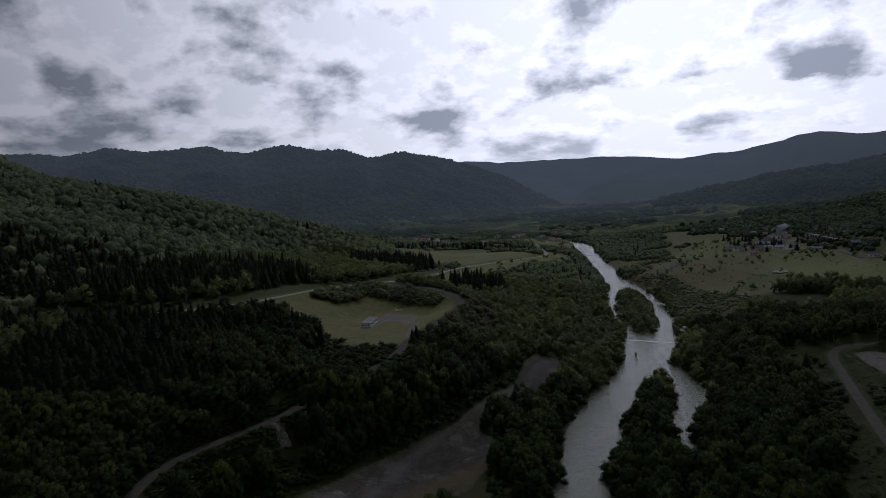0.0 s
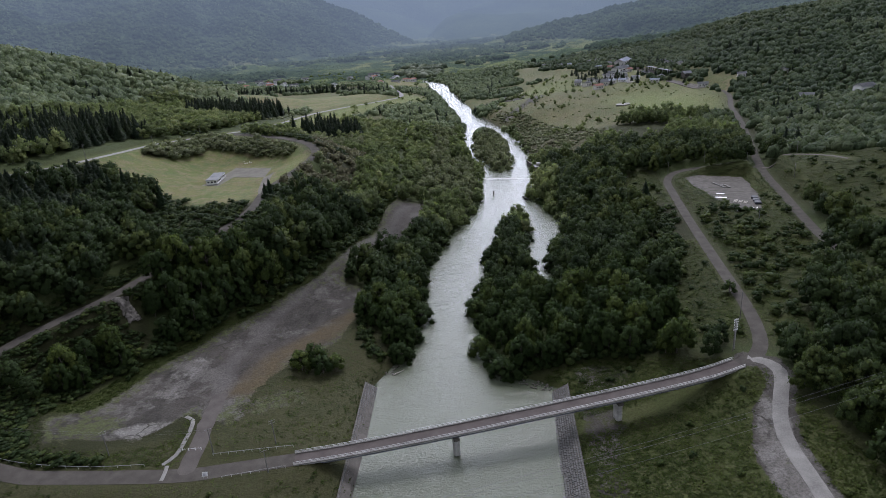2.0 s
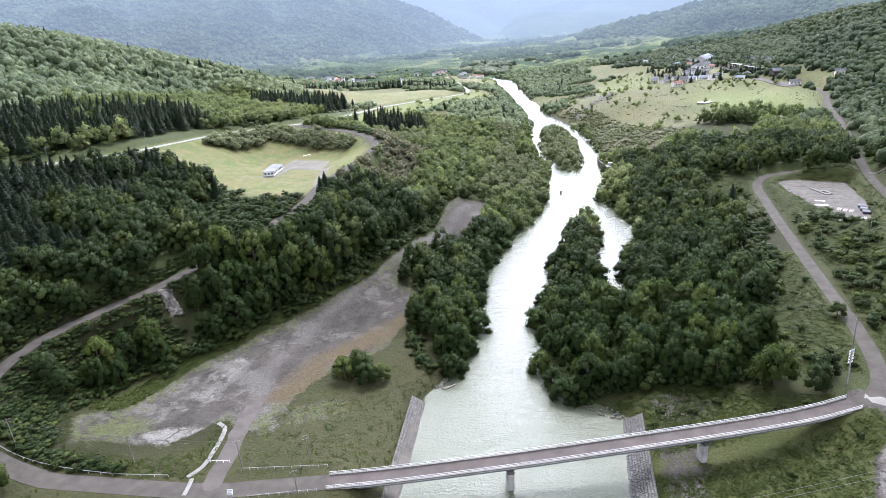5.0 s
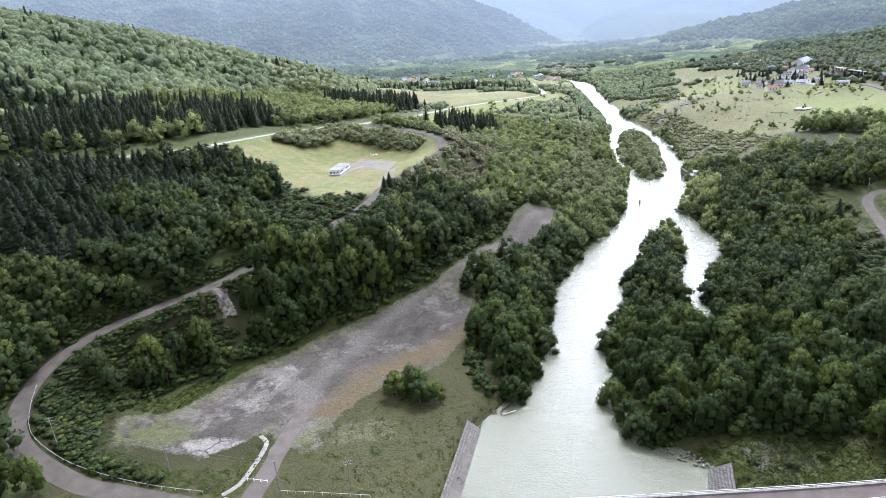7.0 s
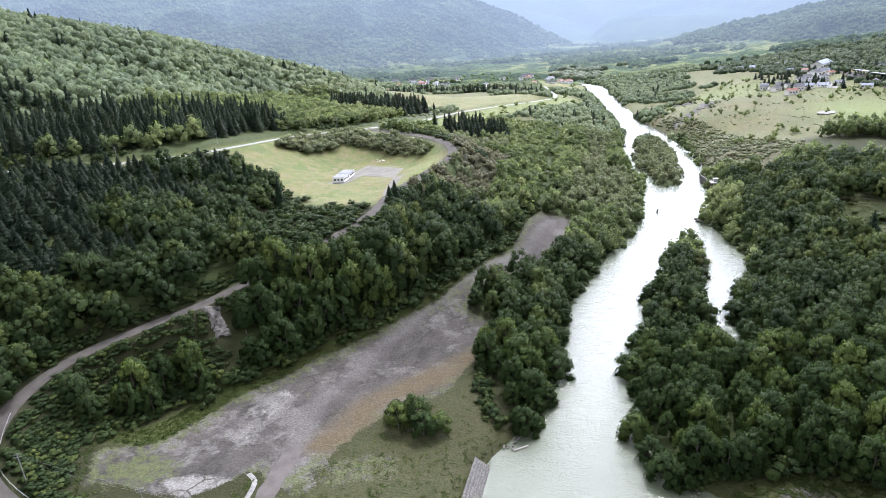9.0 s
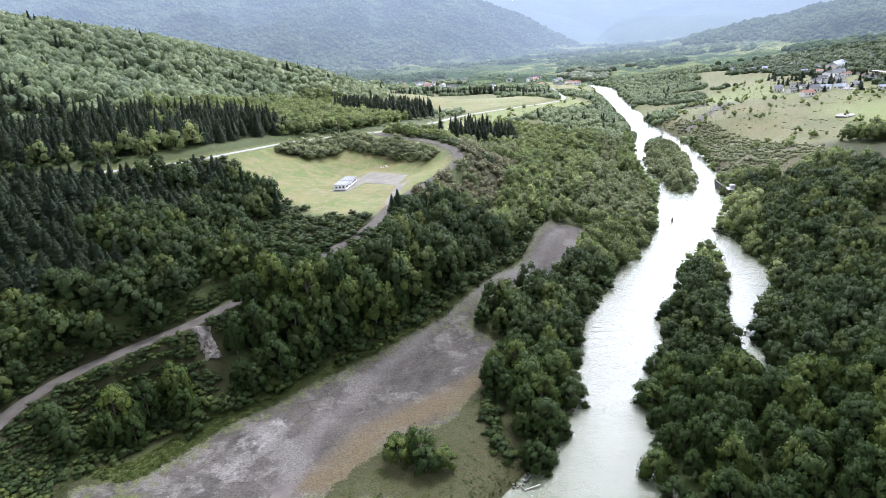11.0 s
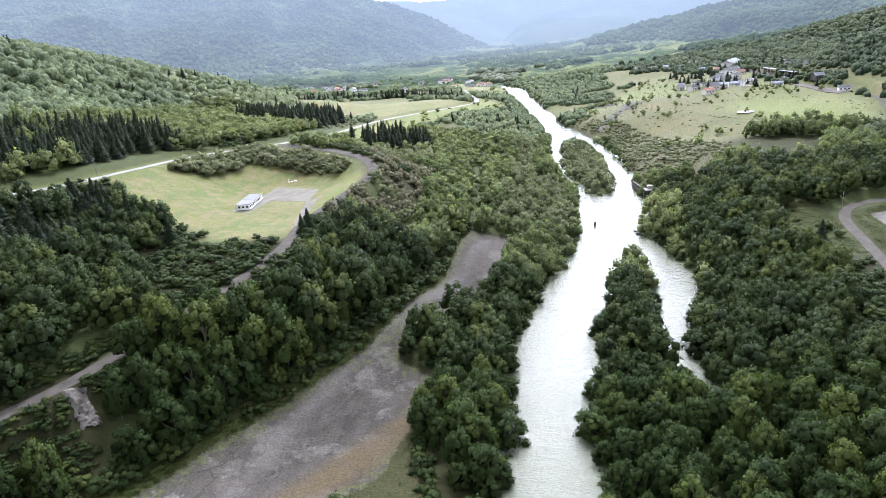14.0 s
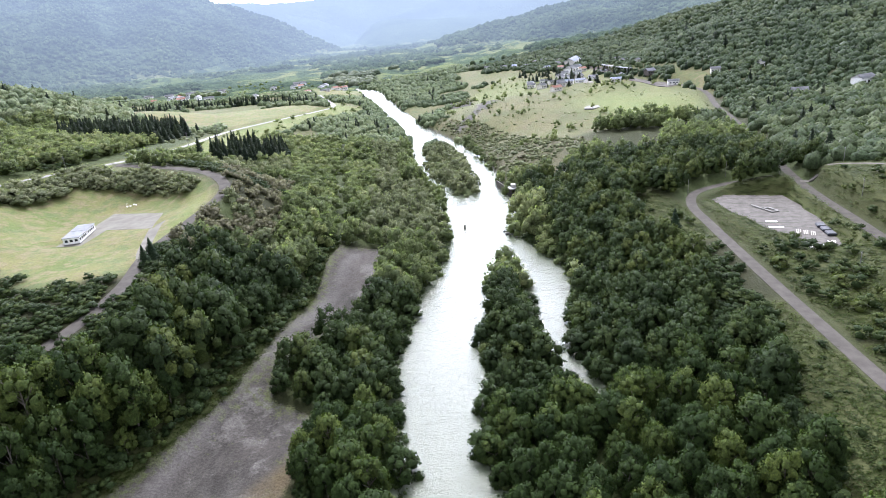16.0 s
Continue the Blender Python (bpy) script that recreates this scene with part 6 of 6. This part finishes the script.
guard_rail("guard_rail", [(-75.2, 150.8), (-65, 152.7), (-54, 154.6)], "low white guard rail beside the bridge approach")
guard_rail("guard_rail", [(-69, 142.2), (-60, 144.6), (-53.5, 146.2)], "low white guard rail beside the bridge approach")
guard_rail("guard_rail", [(-160, 163), (-154, 155.5), (-146, 148.5), (-134, 144.6), (-122, 143.4), (-106, 144.0), (-92, 145.8)], "low whitish guard rail round the road bend", 3.0, 0.7)


def parked_car():
    x, y = -36.9, 380.2
    c = thing("car", x, y, ground_at(x, y) + 0.02, 12, "small white car parked at the edge of the lot", "car")
    part("body", boxed((3.4, 1.5, 0.62), (0, 0, 0.58), bev=0.14), M_WHITE, c)
    cabin = bmesh.new()
    box(cabin, (2.1, 1.4, 0.62), (-0.25, 0, 1.16), bev=0.18)
    cab = part("cabin", cabin, M_WHITE, c)
    for s in (-1, 1):
        part("window", boxed((1.6, 0.04, 0.36), (-0.25, s * 0.7, 1.2)), M_GLASS, cab, "dark side window")
    part("windscreen", boxed((0.05, 1.1, 0.4), (0.81, 0, 1.2)), M_GLASS, cab)
    for wx in (-1.1, 1.1):
        for s in (-1, 1):
            w = part("wheel", rodded((wx, s * 0.62, 0.28), (wx, s * 0.78, 0.28), 0.28, 0.28, 14), M_RUBBER, c, "black tyre")
            part("rim", rodded((wx, s * 0.78, 0.28), (wx, s * 0.80, 0.28), 0.16, 0.16, 10), M_STEEL, w)
    for s in (-1, 1):
        part("headlight", boxed((0.06, 0.3, 0.16), (1.69, s * 0.5, 0.68)), M_GLASS, c)


parked_car()


def rock_scar():
    """Bare rock and a concrete chute below the climbing road."""
    V, F = [], []
    nu, nv = 9, 16
    rng = np.random.RandomState(6)
    a0, a1, b0, b1 = Vector((-141.5, 217.5)), Vector((-136, 220.5)), Vector((-133, 212.5)), Vector((-129.5, 216))
    for j in range(nv):
        f = j / (nv - 1)
        for i in range(nu):
            g = i / (nu - 1)
            p = a0.lerp(a1, g).lerp(b0.lerp(b1, g), f)
            z = ground_at(p.x, p.y) + 0.45 + rng.uniform(-0.3, 0.5) * (0 < i < nu - 1)
            if i in (0, nu - 1):
                z -= 1.2
            r = 0.9 if i in (0, nu - 1) or j in (0, nv - 1) else 0.35
            V.append((p.x + rng.uniform(-r, r), p.y + rng.uniform(-r, r), z))
    F = [tuple(q) for q in grid_faces(nu, nv)[:, ::-1]]
    tagged(new("rock_outcrop", mesh_of("rock_outcrop", V, F, M_ROCK)), "bare pale rock scar on the bank under the road", "rock", kind="structure")


rock_scar()


# ---- things: river ----
def revetment(name, top, foot, y0, y1, z_top, seed):
    """A sloping bank of set stones."""
    V, F = [], []
    rng = np.random.RandomState(seed)
    base = [(top(y0), y0, z_top), (foot(y0), y0, -1.2), (foot(y1), y1, -1.2), (top(y1), y1, z_top)]
    bm = bmesh.new()
    vs = [bm.verts.new(p) for p in base]
    f = bm.faces.new(vs)
    got = bmesh.ops.extrude_face_region(bm, geom=[f])
    for v in got["geom"]:
        if isinstance(v, bmesh.types.BMVert):
            v.co.z -= 1.0
    bmesh.ops.recalc_face_normals(bm, faces=bm.faces)
    t = part(name, bm, M_DARKCONC)
    tagged(t, "sloping grey stone revetment along the water", "embankment", kind="structure")
    k = 0
    step = 0.6
    for y in np.arange(y0 + 0.5, y1 - 0.3, step):
        n = int(abs(top(y) - foot(y)) / step)
        for i in range(n):
            g = (i + 0.5 + rng.uniform(-0.12, 0.12)) / n
            x, z = top(y) + (foot(y) - top(y)) * g, z_top + (-1.2 - z_top) * g
            if z < -0.3:
                continue
            h = step * 0.52 * rng.uniform(0.75, 1.15)
            up = rng.uniform(0.02, 0.12)
            yy = y + rng.uniform(-0.2, 0.2)
            V += [(x - h, yy - h, z - 0.2), (x + h, yy - h, z - 0.2), (x + h, yy + h, z - 0.2), (x - h, yy + h, z - 0.2)]
            q = h * 0.75
            V += [(x - q, yy - q, z + up), (x + q, yy - q, z + up), (x + q, yy + q, z + up), (x - q, yy + q, z + up)]
            F += [(k + 4, k + 5, k + 6, k + 7), (k, k + 1, k + 5, k + 4), (k + 1, k + 2, k + 6, k + 5), (k + 2, k + 3, k + 7, k + 6), (k + 3, k, k + 4, k + 7)]
            k += 8
    ob = new("stones", mesh_of("stones", V, F, M_STONE))
    ob.parent = t
    tagged(ob, kind="stuff")


revetment("embankment_1", lambda y: -41.5 + (y - 193) * -0.06 - 0.4, lambda y: -34.8 + (y - 150) * -0.03, 108, 192, 2.5, 1)
revetment("embankment_2", lambda y: 24.0, lambda y: 16.2 + (y - 150) * 0.02, 108, 188, 3.0, 2)


def weir():
    t = thing("weir", 0, 0, 0, 0, "low concrete weir sill with a line of white water", "weir")
    line = [np.array(p) for p in ((-11.5, 463, 0.10), (2, 460.6, 0.10), (29, 455.6, 0.10))]
    deck_sweep("sill", line, [(-0.6, 0), (0.6, 0), (0.6, -1.5), (-0.6, -1.5)], M_CONCRETE, t)
    V, F = [], []
    rng = np.random.RandomState(3)
    n = 60
    for i in range(n + 1):
        f = i / n
        x, y = -11 + 40 * f, 463 - 7.4 * f
        w = rng.uniform(0.3, 1.5)
        V += [(x, y - 0.6, 0.11), (x, y - 0.6 - w, 0.04)]
    F = [(2 * i, 2 * i + 1, 2 * i + 3, 2 * i + 2) for i in range(n)]
    ob = new("foam", mesh_of("foam", V, F, M_FOAM))
    ob.parent = t
    tagged(ob, "thin broken line of white foam")


weir()


def gate_tower():
    t = thing("gate_tower", 32.6, 470, 0, 10, "weathered concrete intake gate tower with a flat-roofed hut", "gate tower")
    for x in (-1.6, 1.6):
        for y in (-1.8, 1.8):
            part("column", boxed((0.6, 0.6, 7.5), (x, y, 1.75), bev=0.05), M_DARKCONC, t)
    part("platform", boxed((4.8, 5.2, 0.4), (0, 0, 5.6), bev=0.05), M_CONCRETE, t)
    part("hut", boxed((2.4, 2.6, 1.9), (0.6, 0.4, 6.75), bev=0.05), M_CONCRETE, t)
    part("roof", boxed((2.9, 3.1, 0.2), (0.6, 0.4, 7.8), bev=0.03), M_CONCRETE, t)
    part("gate", boxed((2.6, 0.25, 2.4), (0, -1.8, 0.9)), M_ROOF_DARK, t, "dark steel sluice gate")
    part("sluice_beam", boxed((3.8, 0.5, 0.5), (0, -1.8, 2.6)), M_DARKCONC, t)
    part("training_wall", boxed((0.7, 26, 6.0), (-1.2, 15, 1.2), rz=2), M_DARKCONC, t)
    for i in range(9):
        part("railing_post", rodded((-2.2, -2.3 + 0.58 * i, 5.8), (-2.2, -2.3 + 0.58 * i, 6.8), 0.04, 0.04, 5), M_STEEL, t)
    part("railing", boxed((0.06, 5.0, 0.06), (-2.2, 0, 6.8)), M_STEEL, t)


gate_tower()


def river_bits():
    s = thing("tree_stump", 0, 420, 0, 0, "dark weathered stump standing in the river", "stump")
    part("stump", rodded((0, 0, -2.4), (0.15, 0, 2.3), 0.75, 0.45, 9), M_BARK, s)
    part("snag", rodded((0.1, 0, 1.6), (0.5, 0.1, 2.6), 0.2, 0.08, 6), M_BARK, s)
    for x, y, n, sd in ((22, 405, 7, 1), (25, 401, 6, 2), (20.6, 408, 4, 3)):
        stone_pile("rock_spit", x, y, 0.05, n, 1.3, M_STONE, "flat grey rocks at the water's edge", sd, 1.3)
    for i, (x, y) in enumerate(((-6.6, 391), (-3.0, 311), (-3.6, 318), (-2.2, 304))):
        d = thing("driftwood", x, y, 0.1, 40 * i, "dark driftwood snagged at the bank", "driftwood", "driftwood")
        for k in range(3):
            part("branch", rodded((0, 0, -0.2), (1.2 * math.cos(k * 2), 1.2 * math.sin(k * 2), 0.5 + 0.2 * k), 0.09, 0.03, 6), M_BARK, d)
    lg = thing("log", -32.0, 200.6, 0.15, 38, "bleached grey log lying at the waterline", "log")
    part("trunk", rodded((-2.2, 0, 0), (2.2, 0, 0.35), 0.22, 0.12, 8), M_TIMBER, lg)
    for i, (x, y) in enumerate(((14, 191.5), (16.5, 190.5), (10, 193.8), (18.5, 189.5), (-33.6, 203.5), (-35.0, 199.5), (4, 198.4), (-2, 205))):
        stone_pile("bank_stones", x, y, 0.25, 9, 0.42, M_ROCK, "pale cobbles along the river edge", 30 + i, 1.1)


river_bits()


# ---- things: trees that stand alone ----
def lone_conifer(x, y, h, w, seed, label):
    rng = np.random.RandomState(seed)
    V, F, N = conifer_crown(rng, 900, 0.028, w, True)
    t = thing("conifer_tree", x, y, ground_at(x, y), rng.uniform(0, 360), label, "tree", "lone conifers")
    ob = new("crown", mesh_of("crown", V * h, F, M_CONIFER_OBJ, False, N))
    ob.parent = t
    part("trunk", rodded((0, 0, -0.4), (0, 0, h * 0.85), 0.22, 0.05, 7), M_BARK, t)


for _i, (_x, _y, _h) in enumerate(((-186, 311, 17), (-181, 309, 15), (-176, 309, 16), (-164, 303.5, 14.5), (-190, 305, 15), (-195, 309, 16))):
    lone_conifer(_x, _y, _h, 0.17, 50 + _i, "tall dark conifer at the edge of the field")
lone_conifer(84.5, 356, 9.5, 0.27, 70, "broad dark spruce on the grassy bench")
lone_conifer(-114.6, 322, 9, 0.3, 71, "dark pine beside the field drive")
lone_conifer(-115.2, 317, 8, 0.3, 72, "dark pine beside the field drive")


def lone_broadleaf(x, y, h, w, seed, label, mat=None):
    rng = np.random.RandomState(seed)
    V, F, N = broadleaf_crown(rng, 800, 0.026, 1, True, 15)
    t = thing("broadleaf_tree", x, y, ground_at(x, y) - 0.3, 0, label, "tree", "lone broadleaf trees")
    ob = new("crown", mesh_of("crown", V * [w, w, h], F, mat or M_LEAF_OBJ, False, N))
    ob.parent = t
    part("trunk", trunk_of(rng, h, 0.2), M_BARK, t)


for _i, (_x, _y, _h, _w) in enumerate(((-64.5, 197, 8.6, 10), (-57, 196, 8.2, 9.5), (-60.5, 200, 10.5, 10.5), (-53.5, 199, 6.8, 8), (-66.5, 201, 6.8, 8))):
    lone_broadleaf(_x, _y, _h, _w, 80 + _i, "bushy green tree standing alone on the grass beside the lot")
lone_broadleaf(75, 361, 8, 9, 90, "round green tree on the grassy bench")
lone_broadleaf(86.5, 231, 6, 7, 91, "dense dark bush beside the asphalt lane")
lone_broadleaf(182, 585, 8, 10, 92, "dark rounded tree on the plateau meadow")
lone_broadleaf(196, 562, 9, 9, 93, "dark rounded tree on the plateau meadow")


# ---- things: the village on the plateau ----
def house(x, y, w, d, h, rz, roof, wall=None, name="house", label="small pale house with a metal roof", group="village houses"):
    wall = wall or M_WALL
    t = thing(name, x, y, ground_at(x, y) - 0.2, rz, label, "house", group)
    part("wall", boxed((w, d, h), (0, 0, h / 2)), wall, t)
    bm = bmesh.new()
    e, r = 0.6, d * 0.28
    for s in (-1, 1):
        a = [bm.verts.new(p) for p in ((-w / 2 - e, s * (d / 2 + e), h - 0.15), (w / 2 + e, s * (d / 2 + e), h - 0.15), (w / 2 + e, 0, h + r), (-w / 2 - e, 0, h + r))]
        f = bm.faces.new(a)
    bmesh.ops.solidify(bm, geom=bm.faces[:], thickness=0.2)
    bmesh.ops.recalc_face_normals(bm, faces=bm.faces)
    part("roof", bm, roof, t)
    for s in (-1, 1):
        bm = bmesh.new()
        bm.faces.new([bm.verts.new(p) for p in ((s * w / 2, -d / 2, h - 0.02), (s * w / 2, d / 2, h - 0.02), (s * w / 2, 0, h + r - 0.1))])
        bmesh.ops.solidify(bm, geom=bm.faces[:], thickness=0.15)
        part("gable", bm, wall, t)
    for i in range(3):
        for s in (-1, 1):
            part("window", boxed((w * 0.16, 0.1, h * 0.3), (-w * 0.3 + i * w * 0.3, s * (d / 2 + 0.02), h * 0.58)), M_GLASS, t)
    part("door", boxed((1.0, 0.12, 2.0), (w * 0.14, -d / 2 - 0.02, 1.0)), M_ROOF_DARK, t)
    return t


VILLAGE = [(88, 1130), (110, 1100), (127, 1090), (138, 1060), (157, 1085), (172, 1098), (178, 1030), (192, 1075), (127, 858), (140, 828), (123, 774), (146, 812),
           (168, 857), (184, 905), (178, 834), (190, 786), (240, 950), (236, 908), (243, 878), (224, 716), (152, 880), (160, 905), (150, 850), (172, 880), (196, 860),
           (134, 800), (108, 838), (116, 818), (132, 840), (147, 868), (112, 868), (205, 820), (160, 820), (186, 940), (170, 965), (158, 1000), (258, 703), (274, 593), (300, 700)]
_rng = np.random.RandomState(44)
for _i, (_x, _y) in enumerate(VILLAGE):
    _roof, _what = ((M_ROOF_GREY, "pale grey"), (M_ROOF_GREY, "pale grey"), (M_ROOF_DARK, "dark grey"), (M_ROOF_GREY, "pale grey"), (M_ROOF_GREY, "pale grey"), (M_ROOF_BLUE, "blue"), (M_ROOF_RED, "rust red"))[_rng.randint(0, 7)]
    house(_x, _y, _rng.uniform(7, 11), _rng.uniform(5.5, 7.5), _rng.uniform(3.0, 4.8), _rng.uniform(-30, 60), _roof, M_WHITE if _rng.uniform() < 0.35 else M_WALL, label="small pale village house with a %s metal roof" % _what)
house(314, 580, 15, 9, 6.5, 20, M_ROOF_GREY, M_WHITE, label="tall white house with a pale roof among hillside trees", group="hillside houses")
house(-243, 1290, 22, 12, 5, 10, M_ROOF_GREY, M_WHITE, label="long white barn beside the far road", group="valley barns")
for _x, _y in ((-464, 1240), (-430, 1255), (-380, 1270), (-505, 1250)):
    house(_x, _y, 14, 9, 4.5, _rng.uniform(0, 60), M_ROOF_GREY, M_WHITE, label="white farm building on the valley floor", group="valley barns")
_rng = np.random.RandomState(71)
for _k in range(22):
    _x, _y = _rng.uniform(-470, -150), _rng.uniform(1090, 1290)
    if _y < 1290 and abs(_x + 215) > 12:
        house(_x, _y, _rng.uniform(9, 16), _rng.uniform(7, 9), _rng.uniform(3.5, 5.5), _rng.uniform(0, 90), (M_ROOF_GREY, M_ROOF_DARK, M_ROOF_RED)[_k % 3], M_WHITE, label="small white farmhouse on the valley floor", group="valley farms")
for _k, (_x, _y) in enumerate(((212, 890), (218, 850))):
    _t = thing("station_canopy", _x, _y, ground_at(_x, _y), 100, "long low platform canopy with a pale roof", "canopy", "station canopies")
    part("roof", boxed((34, 5, 0.4), (0, 0, 3.6), bev=0.08), M_ROOF_GREY, _t)
    for _j in range(5):
        part("post", boxed((0.3, 0.3, 3.5), (-14 + 7 * _j, 0, 1.75)), M_STEEL, _t)
house(196, 1010, 46, 14, 6, 65, M_ROOF_BLUE, M_WALL, label="long pale sawmill shed with a bluish roof", group="sheds")
house(176, 925, 30, 12, 5, 55, M_ROOF_GREY, M_WHITE, label="long white shed with a pale roof", group="sheds")
house(228, 792, 9, 9, 5, 10, M_ROOF_DARK, M_DARKCONC, label="dark square shed beside the station yard", group="sheds")
sheet("pavement_6", [(121, 648), (128, 644), (135, 650), (136, 660), (128, 662), (123, 656)], float(np.max(HEIGHT(np.array([121, 128, 135, 136, 128, 123]), np.array([648, 644, 650, 660, 662, 656])))), M_OLDCONC,
      "whitish gravel patch in the meadow", 0.15, 1.5)
ribbon("pavement_7", [(222, 706, 0), (208, 800, 0), (205, 900, 0), (190, 1000, 0)], 6.0, M_TRACK, "pale gravel station yard", 0.4, 10, True)
ribbon("pavement_8", [(165, 800, 0), (172, 900, 0), (178, 990, 0)], 5.0, M_GRAVEL, "pale village street", 0.4, 10, True)
